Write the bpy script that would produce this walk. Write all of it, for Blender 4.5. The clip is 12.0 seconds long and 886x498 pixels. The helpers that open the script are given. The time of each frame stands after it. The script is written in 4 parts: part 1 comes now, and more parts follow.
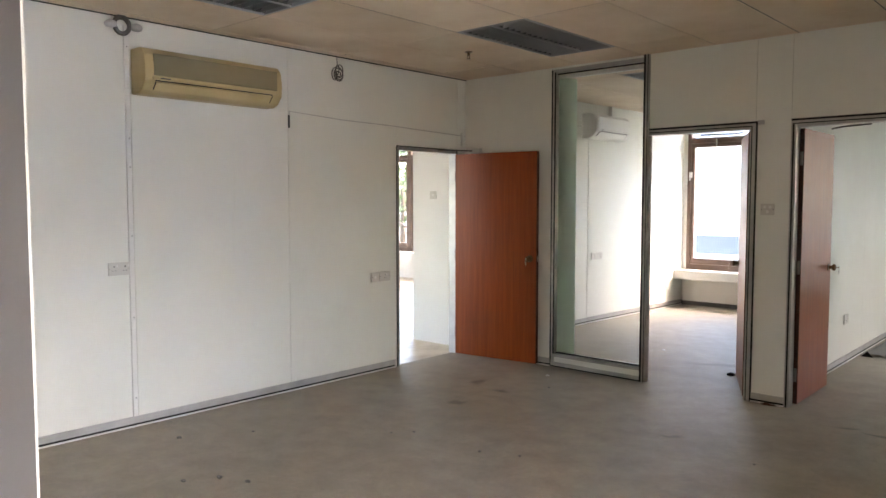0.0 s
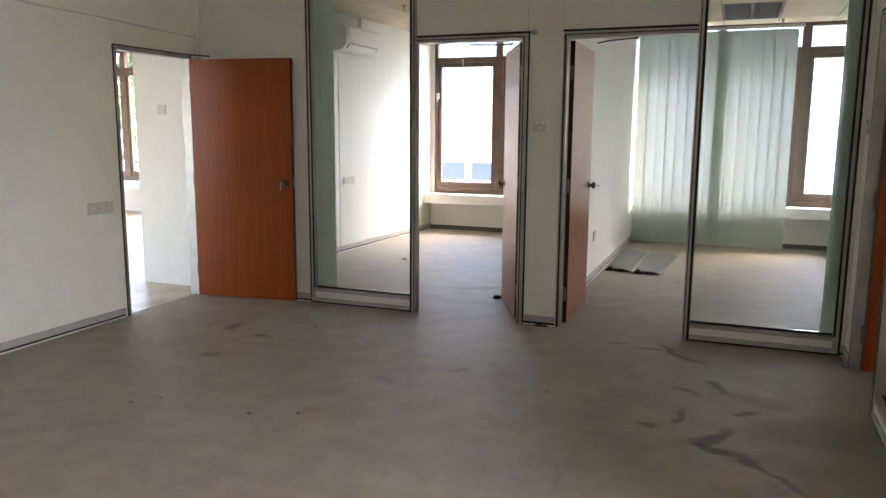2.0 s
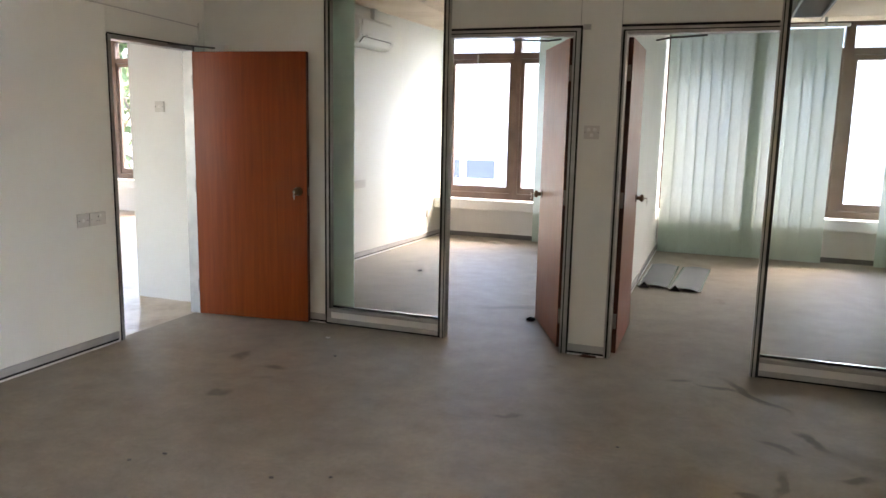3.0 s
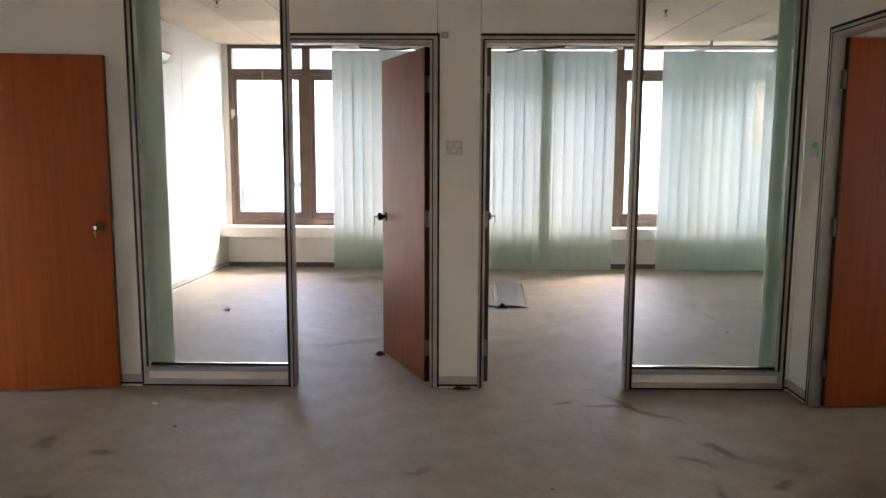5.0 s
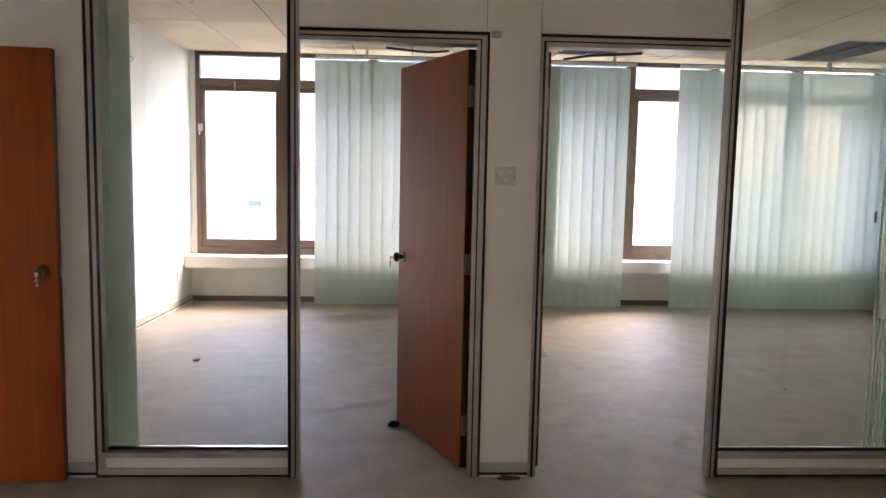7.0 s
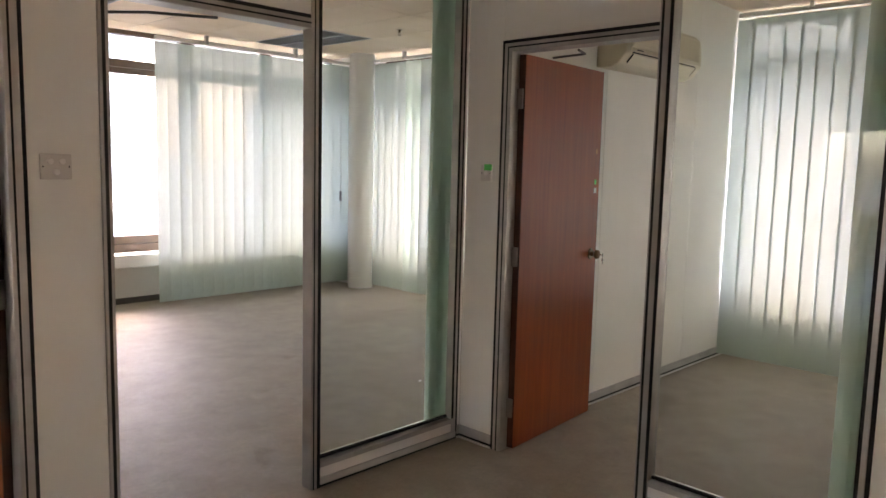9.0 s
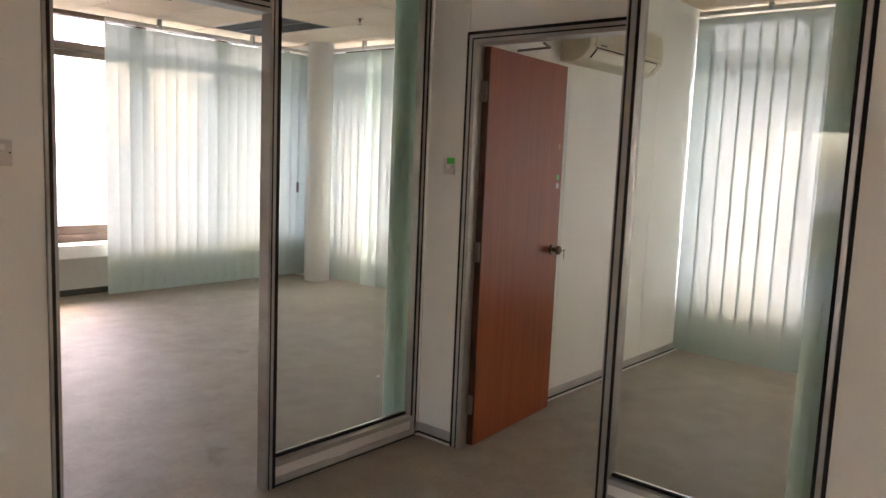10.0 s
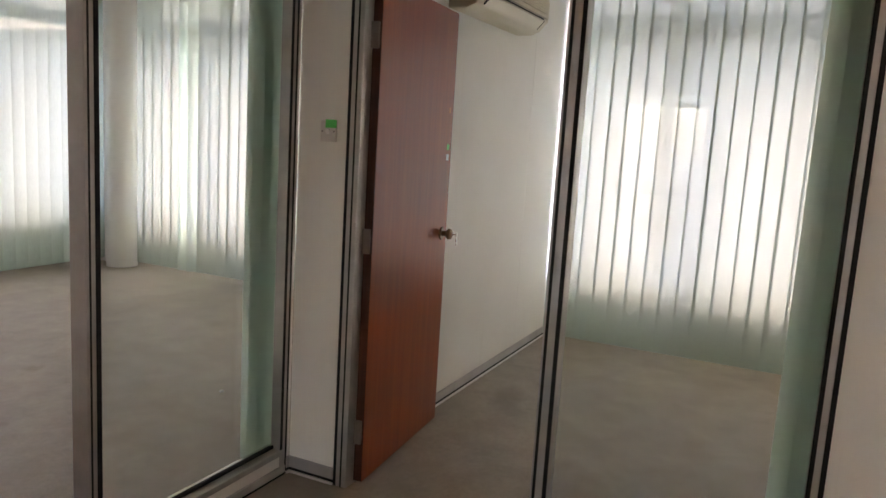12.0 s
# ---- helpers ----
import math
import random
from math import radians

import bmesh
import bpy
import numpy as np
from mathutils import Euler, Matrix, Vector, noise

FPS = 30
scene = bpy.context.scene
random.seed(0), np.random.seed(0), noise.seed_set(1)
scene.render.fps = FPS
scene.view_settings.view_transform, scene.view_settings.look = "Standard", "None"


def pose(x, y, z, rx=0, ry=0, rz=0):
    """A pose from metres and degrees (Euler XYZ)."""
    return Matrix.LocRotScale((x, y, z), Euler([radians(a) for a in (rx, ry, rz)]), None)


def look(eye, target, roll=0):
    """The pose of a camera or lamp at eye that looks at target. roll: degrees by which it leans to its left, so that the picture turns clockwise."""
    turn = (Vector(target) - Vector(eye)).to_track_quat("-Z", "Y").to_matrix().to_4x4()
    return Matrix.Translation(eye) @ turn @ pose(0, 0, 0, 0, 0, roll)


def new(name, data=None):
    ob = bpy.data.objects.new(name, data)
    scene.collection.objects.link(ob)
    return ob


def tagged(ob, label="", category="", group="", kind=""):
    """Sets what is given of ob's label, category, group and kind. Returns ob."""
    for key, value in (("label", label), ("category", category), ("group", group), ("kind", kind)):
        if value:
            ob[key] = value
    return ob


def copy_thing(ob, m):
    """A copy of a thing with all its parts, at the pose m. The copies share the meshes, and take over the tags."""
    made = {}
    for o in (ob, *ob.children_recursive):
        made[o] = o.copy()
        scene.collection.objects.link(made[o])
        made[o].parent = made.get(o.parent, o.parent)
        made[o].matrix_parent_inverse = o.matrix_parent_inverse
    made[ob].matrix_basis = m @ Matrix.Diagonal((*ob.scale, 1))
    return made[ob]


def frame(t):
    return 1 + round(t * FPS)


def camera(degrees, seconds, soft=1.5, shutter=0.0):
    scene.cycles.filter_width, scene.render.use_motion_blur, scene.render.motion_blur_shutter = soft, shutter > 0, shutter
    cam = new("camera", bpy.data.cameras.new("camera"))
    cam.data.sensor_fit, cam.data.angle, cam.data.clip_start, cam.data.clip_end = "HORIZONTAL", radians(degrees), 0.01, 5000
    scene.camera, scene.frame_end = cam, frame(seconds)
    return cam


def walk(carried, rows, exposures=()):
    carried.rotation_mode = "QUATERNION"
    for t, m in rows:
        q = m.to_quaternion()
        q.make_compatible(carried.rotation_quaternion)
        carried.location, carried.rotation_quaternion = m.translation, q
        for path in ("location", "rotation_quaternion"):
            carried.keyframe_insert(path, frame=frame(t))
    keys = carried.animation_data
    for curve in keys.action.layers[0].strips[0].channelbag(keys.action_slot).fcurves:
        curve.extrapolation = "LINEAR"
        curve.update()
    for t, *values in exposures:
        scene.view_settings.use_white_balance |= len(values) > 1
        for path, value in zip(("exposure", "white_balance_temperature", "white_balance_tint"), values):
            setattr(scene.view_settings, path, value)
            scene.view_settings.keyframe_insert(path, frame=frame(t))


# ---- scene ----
cam = camera(61.5, 12.0)
# seconds, stops, kelvin, tint
EXPOSURES = [(0.0, 5.66, 7550, 20), (2.5, 5.54, 7400, 20), (3.7, 5.58, 7400, 21), (5.5, 5.68, 7450, 25), (6.7, 5.53, 7500, 25), (8.5, 5.7, 7950, 30), (10.0, 5.8, 8050, 31), (12.0, 5.72, 7900, 31)]
PATH = [
    (0, (4.901, -5.772, 1.53), (3.564, -4.29, 1.403), 0.0),
    (0.5, (4.901, -5.728, 1.505), (3.706, -4.13, 1.377), 1.2),
    (1, (4.807, -5.65, 1.498), (3.777, -3.947, 1.303), 1.4),
    (1.5, (4.522, -5.519, 1.455), (3.711, -3.707, 1.209), 0.4),
    (2, (4.303, -5.306, 1.431), (3.583, -3.467, 1.117), 0.4),
    (2.5, (4.051, -5.044, 1.472), (3.317, -3.217, 1.123), 1.3),
    (3, (3.77, -4.832, 1.493), (3.082, -2.983, 1.167), 1.2),
    (3.5, (3.532, -4.653, 1.459), (3.066, -2.733, 1.15), 1.5),
    (3.7, (3.466, -4.575, 1.45), (3.071, -2.639, 1.144), 1.4),
    (5.3, (2.882, -4.411, 1.439), (2.928, -2.427, 1.186), 0.9),
    (5.5, (2.849, -4.344, 1.435), (2.932, -2.365, 1.159), 1.4),
    (6, (2.763, -4.082, 1.452), (2.877, -2.103, 1.186), 0.9),
    (6.5, (2.581, -3.773, 1.504), (2.656, -1.789, 1.268), 1.9),
    (6.7, (2.556, -3.676, 1.485), (2.594, -1.688, 1.268), 1.1),
    (8.3, (2.11, -2.826, 1.515), (3.223, -1.175, 1.326), 0.5),
    (8.5, (2.073, -2.772, 1.522), (3.334, -1.232, 1.324), 0.3),
    (9, (2.064, -2.706, 1.518), (3.493, -1.326, 1.287), 1.4),
    (9.5, (2.074, -2.684, 1.523), (3.53, -1.334, 1.278), 2.0),
    (10, (2.1, -2.642, 1.517), (3.606, -1.349, 1.271), 2.4),
    (10.5, (2.234, -2.494, 1.478), (3.836, -1.322, 1.234), 2.5),
    (11, (2.382, -2.305, 1.489), (4.03, -1.198, 1.241), 2.8),
    (11.5, (2.48, -2.083, 1.467), (4.201, -1.098, 1.208), 3.5),
    (12, (2.54, -1.871, 1.479), (4.324, -1.017, 1.178), 3.5),
]
walk(cam, [(t, look(e, g, r)) for t, e, g, r in PATH], exposures=EXPOSURES)

# ---- world and sun: bright overcast ----
world = bpy.data.worlds.new("overcast_sky")
scene.world = world
world.use_nodes = True
wn = world.node_tree.nodes
sky = wn.new("ShaderNodeTexSky")
sky.sky_type = "NISHITA"
sky.sun_disc = False
sky.sun_elevation = radians(48)
sky.sun_rotation = radians(55)
sky.air_density, sky.dust_density, sky.ozone_density = 1.0, 2.5, 1.0
world.node_tree.links.new(sky.outputs[0], wn["Background"].inputs[0])
wn["Background"].inputs[1].default_value = 0.15
sun_data = bpy.data.lights.new("sun", "SUN")
sun_data.energy, sun_data.angle, sun_data.color = 0.25, radians(100), (1.0, 0.97, 0.94)
sun = new("sun", sun_data)
sun.matrix_world = look((21.9, 15.4, 29.7), (0, 0, 0))


# ---- materials ----
class Mat:
    """A node material with short calls for its nodes."""

    def __init__(self, name, color, rough=0.6, metal=0.0):
        self.m = bpy.data.materials.new(name)
        self.m.use_nodes = True
        self.nt = self.m.node_tree
        self.b = self.nt.nodes["Principled BSDF"]
        self.b.inputs["Base Color"].default_value = (*color, 1)
        self.b.inputs["Roughness"].default_value = rough
        self.b.inputs["Metallic"].default_value = metal

    def node(self, kind, **values):
        n = self.nt.nodes.new(kind)
        for key, value in values.items():
            n.inputs[key.replace("_", " ")].default_value = value
        return n

    def link(self, a, b):
        self.nt.links.new(a, b)

    def coords(self, scale=(1, 1, 1)):
        geo = self.node("ShaderNodeNewGeometry")
        mp = self.node("ShaderNodeMapping")
        mp.inputs["Scale"].default_value = scale
        self.link(geo.outputs["Position"], mp.inputs["Vector"])
        return mp.outputs[0]

    def local(self, scale=(1, 1, 1)):
        tc = self.node("ShaderNodeTexCoord")
        mp = self.node("ShaderNodeMapping")
        mp.inputs["Scale"].default_value = scale
        self.link(tc.outputs["Object"], mp.inputs["Vector"])
        return mp.outputs[0]

    def noise(self, vec, scale, detail=4.0, rough=0.55, dist=0.0):
        n = self.node("ShaderNodeTexNoise", Scale=scale, Detail=detail, Roughness=rough, Distortion=dist)
        self.link(vec, n.inputs["Vector"])
        return n.outputs["Fac"]

    def ramp(self, fac, stops):
        r = self.node("ShaderNodeValToRGB")
        e = r.color_ramp.elements
        for i, (p, c) in enumerate(stops):
            el = e[i] if i < 2 else e.new(p)
            el.position, el.color = p, (*c, 1)
        self.link(fac, r.inputs[0])
        return r.outputs[0]

    def mix(self, fac, a, b, mode="MIX"):
        n = self.node("ShaderNodeMix")
        n.data_type, n.blend_type = "RGBA", mode
        for sock, v in ((n.inputs[0], fac), (n.inputs[6], a), (n.inputs[7], b)):
            if isinstance(v, (int, float)):
                sock.default_value = v
            elif isinstance(v, tuple):
                sock.default_value = (*v, 1)
            else:
                self.link(v, sock)
        return n.outputs[2]

    def math(self, op, a, b=0.0):
        n = self.node("ShaderNodeMath")
        n.operation = op
        for sock, v in ((n.inputs[0], a), (n.inputs[1], b)):
            if isinstance(v, (int, float)):
                sock.default_value = v
            else:
                self.link(v, sock)
        return n.outputs[0]

    def color(self, out):
        self.link(out, self.b.inputs["Base Color"])

    def rough(self, out):
        self.link(out, self.b.inputs["Roughness"])

    def bump(self, height, strength=0.2, distance=0.002):
        n = self.node("ShaderNodeBump", Strength=strength, Distance=distance)
        self.link(height, n.inputs["Height"])
        self.link(n.outputs[0], self.b.inputs["Normal"])


def g3(v):
    return (v, v, v)


def paint(name, base, rough=0.55):
    m = Mat(name, base, rough)
    p = m.coords()
    big = m.ramp(m.noise(p, 1.3, 5), [(0.3, tuple(c * 0.93 for c in base)), (0.7, base)])
    streak = m.noise(m.coords((6, 6, 0.7)), 1.6, 6, 0.65)
    dirt = m.ramp(streak, [(0.62, g3(1.0)), (0.85, (0.93, 0.92, 0.90))])
    m.color(m.mix(1.0, big, dirt, "MULTIPLY"))
    m.bump(m.noise(p, 220, 2), 0.08, 0.001)
    m.rough(m.ramp(m.noise(p, 4, 4), [(0.3, g3(rough - 0.08)), (0.7, g3(rough + 0.1))]))
    return m.m


WALL = paint("white_laminate_wall", (0.79, 0.795, 0.735), 0.5)
PLASTER = paint("white_plaster", (0.79, 0.78, 0.75), 0.75)
JOINT = Mat("dark_joint", (0.10, 0.095, 0.09), 0.8).m
SLAB = Mat("concrete_soffit", (0.3, 0.29, 0.28), 0.9).m

m = Mat("ceiling_tile", (0.66, 0.58, 0.47), 0.85)
p = m.coords()
isl = m.node("ShaderNodeNewGeometry").outputs["Random Per Island"]
base = m.ramp(isl, [(0.0, (0.74, 0.625, 0.50)), (1.0, (0.82, 0.70, 0.565))])
blot = m.ramp(m.noise(p, 1.7, 6, 0.6), [(0.35, (0.88, 0.84, 0.78)), (0.65, g3(1.0))])
m.color(m.mix(1.0, base, blot, "MULTIPLY"))
m.bump(m.noise(p, 90, 5, 0.7), 0.25, 0.002)
CEIL = m.m

# carpet: worn grey-beige loop pile with smears and stains
m = Mat("worn_carpet", (0.25, 0.22, 0.19), 0.56)
m.b.inputs["Specular IOR Level"].default_value = 0.5
m.b.inputs["Sheen Weight"].default_value = 0.08
m.b.inputs["Sheen Roughness"].default_value = 0.45
m.b.inputs["Sheen Tint"].default_value = (0.95, 0.88, 0.78, 1)
p = m.coords()
tone = m.ramp(m.noise(p, 0.55, 5, 0.6), [(0.3, (0.268, 0.229, 0.175)), (0.7, (0.352, 0.304, 0.236))])
mott = m.ramp(m.noise(p, 5, 6, 0.65), [(0.3, g3(0.78)), (0.65, g3(1.06))])
grain = m.ramp(m.noise(p, 38, 5, 0.75), [(0.3, g3(0.86)), (0.7, g3(1.08))])
tone = m.mix(1.0, tone, grain, "MULTIPLY")
pile = m.ramp(m.noise(p, 330, 3, 0.7), [(0.25, g3(0.62)), (0.75, g3(1.25))])
col = m.mix(1.0, m.mix(1.0, tone, mott, "MULTIPLY"), pile, "MULTIPLY")
spots = m.ramp(m.noise(p, 3.1, 3, 0.5, 0.6), [(0.68, g3(1.0)), (0.78, (0.78, 0.75, 0.71))])
col = m.mix(1.0, col, spots, "MULTIPLY")
warp = m.node("ShaderNodeTexNoise", Scale=2.6, Detail=5.0)
m.link(p, warp.inputs["Vector"])
wadd = m.node("ShaderNodeVectorMath")
wadd.operation = "MULTIPLY_ADD"
m.link(warp.outputs["Color"], wadd.inputs[0])
wadd.inputs[1].default_value = (0.34, 0.34, 0)
m.link(p, wadd.inputs[2])
STAINS = [  # x, y, half length, half width, turn, depth
    (3.84, -0.30, 0.17, 0.035, -9, 0.50), (4.03, -0.36, 0.33, 0.045, -58, 0.60), (4.33, -0.96, 0.16, 0.050, -62, 0.60),
    (4.09, -1.09, 0.15, 0.035, -32, 0.40), (4.09, -1.50, 0.15, 0.040, 72, 0.45), (4.44, -1.33, 0.11, 0.035, 29, 0.55),
    (4.28, -1.71, 0.20, 0.060, 46, 0.65), (4.30, -1.83, 0.19, 0.060, -11, 0.65), (4.46, -1.95, 0.13, 0.045, -77, 0.60),
    (4.55, -2.11, 0.11, 0.045, -45, 0.60), (3.93, -1.65, 0.06, 0.040, 27, 0.50), (0.97, -0.91, 0.13, 0.050, 103, 0.50),
    (1.21, -1.52, 0.09, 0.060, 30, 0.50), (1.28, -1.01, 0.09, 0.035, 7, 0.45), (3.59, -0.26, 0.11, 0.035, 24, 0.45),
    (2.81, -1.23, 0.13, 0.030, 15, 0.35), (4.52, -1.12, 0.20, 0.12, -20, 0.28), (2.00, 3.95, 0.50, 0.28, 10, 0.5),
    (0.80, 4.35, 0.6, 0.10, 0, 0.3), (4.70, -1.5, 0.35, 0.25, 30, 0.28), (6.4, -0.5, 0.35, 0.12, 20, 0.25),
    (2.2, 1.1, 0.4, 0.06, 25, 0.25),
]
for sx, sy, sa, sb, turn, depth in STAINS:
    mp = m.node("ShaderNodeMapping")
    mp.vector_type = "TEXTURE"
    mp.inputs["Location"].default_value = (sx + 0.17, sy + 0.17, 0)
    mp.inputs["Rotation"].default_value = (0, 0, radians(turn))
    mp.inputs["Scale"].default_value = (sa, sb, 1)
    m.link(wadd.outputs[0], mp.inputs["Vector"])
    ln = m.node("ShaderNodeVectorMath")
    ln.operation = "LENGTH"
    m.link(mp.outputs[0], ln.inputs[0])
    fac = m.ramp(ln.outputs["Value"], [(0.45, g3(1 - depth * 1.05)), (1.0, g3(1.0))])
    col = m.mix(1.0, col, fac, "MULTIPLY")
m.color(col)
m.bump(m.noise(p, 300, 3, 0.75), 0.35, 0.003)
CARPET = m.m

m = Mat("bare_screed", (0.42, 0.36, 0.28), 0.3)
p = m.coords()
c1 = m.ramp(m.noise(p, 2.2, 7, 0.65), [(0.32, (0.32, 0.215, 0.12)), (0.5, (0.52, 0.425, 0.31)), (0.7, (0.64, 0.55, 0.43))])
m.color(c1)
m.bump(m.noise(p, 40, 5), 0.3, 0.002)
SCREED = m.m


def veneer(name, a, b, c):
    m = Mat(name, b, 0.34)
    p = m.local((9, 9, 0.45))
    g = m.noise(p, 3.2, 7, 0.6, 0.35)
    fine = m.noise(m.local((60, 60, 1.5)), 4.0, 4, 0.6)
    colr = m.ramp(g, [(0.28, a), (0.5, b), (0.74, c)])
    streak = m.ramp(fine, [(0.3, g3(0.93)), (0.7, g3(1.03))])
    m.color(m.mix(1.0, colr, streak, "MULTIPLY"))
    m.rough(m.ramp(m.noise(m.local(), 6, 4), [(0.3, g3(0.29)), (0.7, g3(0.33))]))
    m.bump(fine, 0.05, 0.0006)
    m.b.inputs["Specular IOR Level"].default_value = 0.3
    return m.m


WOOD = veneer("red_brown_veneer", (0.225, 0.041, 0.006), (0.278, 0.054, 0.0082), (0.33, 0.072, 0.012))
LIPPING = veneer("dark_lipping", (0.055, 0.018, 0.010), (0.075, 0.024, 0.012), (0.10, 0.034, 0.016))

m = Mat("satin_aluminium", (0.52, 0.51, 0.49), 0.38, 0.75)
m.rough(m.ramp(m.noise(m.coords((30, 30, 2)), 3, 5), [(0.3, g3(0.3)), (0.7, g3(0.48))]))
m.color(m.ramp(m.noise(m.coords(), 7, 5), [(0.3, (0.36, 0.35, 0.335)), (0.65, (0.46, 0.45, 0.43))]))
ALU = m.m
m = Mat("grey_skirting", (0.36, 0.36, 0.35), 0.5, 0.2)
m.color(m.ramp(m.noise(m.coords(), 6, 6), [(0.3, (0.36, 0.355, 0.345)), (0.7, (0.48, 0.475, 0.465))]))
SKIRT = m.m
GASKET = Mat("black_rubber", (0.006, 0.006, 0.006), 0.8).m
m = Mat("bronze_window_frame", (0.17, 0.085, 0.05), 0.45, 0.15)
m.color(m.ramp(m.noise(m.coords(), 5, 6), [(0.3, (0.095, 0.060, 0.045)), (0.7, (0.155, 0.10, 0.075))]))
BRONZE = m.m
PLATE = Mat("ivory_plate", (0.60, 0.585, 0.54), 0.4).m
PLASTIC = Mat("white_plastic", (0.74, 0.735, 0.70), 0.35).m
OLDPLASTIC = Mat("yellowed_plastic", (0.55, 0.45, 0.27), 0.42)
OLDPLASTIC.color(OLDPLASTIC.ramp(OLDPLASTIC.noise(OLDPLASTIC.coords(), 4, 5), [(0.3, (0.50, 0.38, 0.19)), (0.7, (0.60, 0.48, 0.27))]))
OLDPLASTIC = OLDPLASTIC.m
OLDPANEL = Mat("faded_grey_plastic", (0.27, 0.225, 0.13), 0.5).m
CREAM = Mat("cream_plastic", (0.62, 0.57, 0.42), 0.4).m
DARK = Mat("dark_slot", (0.02, 0.02, 0.02), 0.6).m
BRASS = Mat("aged_brass", (0.16, 0.10, 0.055), 0.28, 0.9).m
DULLSTEEL = Mat("dull_steel", (0.25, 0.22, 0.20), 0.45, 0.8).m
STEEL = Mat("bright_steel", (0.62, 0.61, 0.59), 0.25, 1.0).m
LOUVRE = Mat("brushed_louvre", (0.40, 0.41, 0.42), 0.4, 0.85).m
REFLECT = Mat("dull_reflector", (0.17, 0.175, 0.18), 0.5, 0.7).m
TROFFER = Mat("troffer_enamel", (0.42, 0.44, 0.46), 0.35, 0.3).m
GREEN = Mat("green_sticker", (0.03, 0.55, 0.10), 0.5).m
ORANGE = Mat("faded_orange_sticker", (0.50, 0.16, 0.04), 0.5).m
PAPER = Mat("white_sticker", (0.75, 0.73, 0.70), 0.6).m
CABLE = Mat("grey_cable", (0.10, 0.095, 0.09), 0.5).m
PALECABLE = Mat("pale_cable", (0.5, 0.49, 0.47), 0.5).m


def glassy(name, tint):
    m = Mat(name, (1, 1, 1))
    nt = m.nt
    nt.nodes.remove(m.b)
    tr = m.node("ShaderNodeBsdfTransparent")
    tr.inputs[0].default_value = (*tint, 1)
    gl = m.node("ShaderNodeBsdfGlossy")
    gl.inputs["Roughness"].default_value = 0.0
    lw = m.node("ShaderNodeLayerWeight", Blend=0.5)
    edge = m.math("MULTIPLY_ADD", m.math("POWER", lw.outputs["Facing"], 4.0), 0.55)
    edge.node.inputs[2].default_value = 0.025
    mx = m.node("ShaderNodeMixShader")
    m.link(edge, mx.inputs[0])
    m.link(tr.outputs[0], mx.inputs[1])
    m.link(gl.outputs[0], mx.inputs[2])
    m.link(mx.outputs[0], nt.nodes["Material Output"].inputs[0])
    return m.m


GLASS = glassy("clear_glass", (0.965, 0.98, 0.97))
# grey tint put into the office panes to cut the daylight indoors
WINGLASS = glassy("dimming_window_glass", (0.735, 0.745, 0.75))
TOPGLASS = glassy("tinted_clerestory_glass", (0.50, 0.525, 0.54))
CLEARGLASS = glassy("plain_glass", (0.96, 0.97, 0.965))


def cloth(name, col, trans, open_weave):
    m = Mat(name, col)
    nt = m.nt
    nt.nodes.remove(m.b)
    df = m.node("ShaderNodeBsdfDiffuse")
    tl = m.node("ShaderNodeBsdfTranslucent")
    weave = m.noise(m.local((1, 1, 0.25)), 60, 4, 0.6)
    c = m.ramp(weave, [(0.3, tuple(v * 0.92 for v in col)), (0.7, col)])
    tcol = m.ramp(weave, [(0.3, tuple(v * 0.90 for v in trans)), (0.7, trans)])
    m.link(c, df.inputs[0])
    m.link(tcol, tl.inputs[0])
    ad = m.node("ShaderNodeAddShader")
    m.link(df.outputs[0], ad.inputs[0])
    m.link(tl.outputs[0], ad.inputs[1])
    # open weave: a little light passes straight through
    th = m.node("ShaderNodeBsdfTransparent")
    th.inputs[0].default_value = (open_weave, open_weave, open_weave, 1)
    ad2 = m.node("ShaderNodeAddShader")
    m.link(ad.outputs[0], ad2.inputs[0])
    m.link(th.outputs[0], ad2.inputs[1])
    ad = ad2
    m.link(ad.outputs[0], nt.nodes["Material Output"].inputs[0])
    return m.m


BLIND = cloth("pale_green_fabric", (0.40, 0.50, 0.43), (0.080, 0.0885, 0.0845), 0.015)
SHADEBLIND = cloth("green_fabric", (0.47, 0.55, 0.50), (0.30, 0.35, 0.315), 0.03)

# facade tones paled in the colour to stand in for haze
m = Mat("hazy_facade", (0.6, 0.58, 0.55), 0.9)
m.color(m.ramp(m.noise(m.coords(), 0.4, 5), [(0.3, (0.72, 0.71, 0.69)), (0.7, (0.82, 0.81, 0.79))]))
FACADE = m.m
# dark glass lightened the same way, haze mixed into its base colour
FARGLASS = Mat("hazed_far_glass", (0.11, 0.125, 0.17), 0.5)
FARGLASS.b.inputs["Specular IOR Level"].default_value = 0.4
FARGLASS = FARGLASS.m
REDSIGN = Mat("faded_red_board", (0.62, 0.24, 0.25), 0.6).m
m = Mat("ground_surface", (0.2, 0.2, 0.19), 0.95)
m.color(m.ramp(m.noise(m.coords(), 0.15, 6), [(0.35, (0.13, 0.14, 0.11)), (0.65, (0.26, 0.25, 0.23))]))
GROUND = m.m
m = Mat("leaf_green", (0.07, 0.11, 0.035), 0.6)
m.color(m.ramp(m.node("ShaderNodeNewGeometry").outputs["Random Per Island"], [(0.0, (0.045, 0.08, 0.022)), (1.0, (0.11, 0.16, 0.055))]))
LEAF = m.m
BARK = Mat("bark", (0.12, 0.09, 0.065), 0.95).m


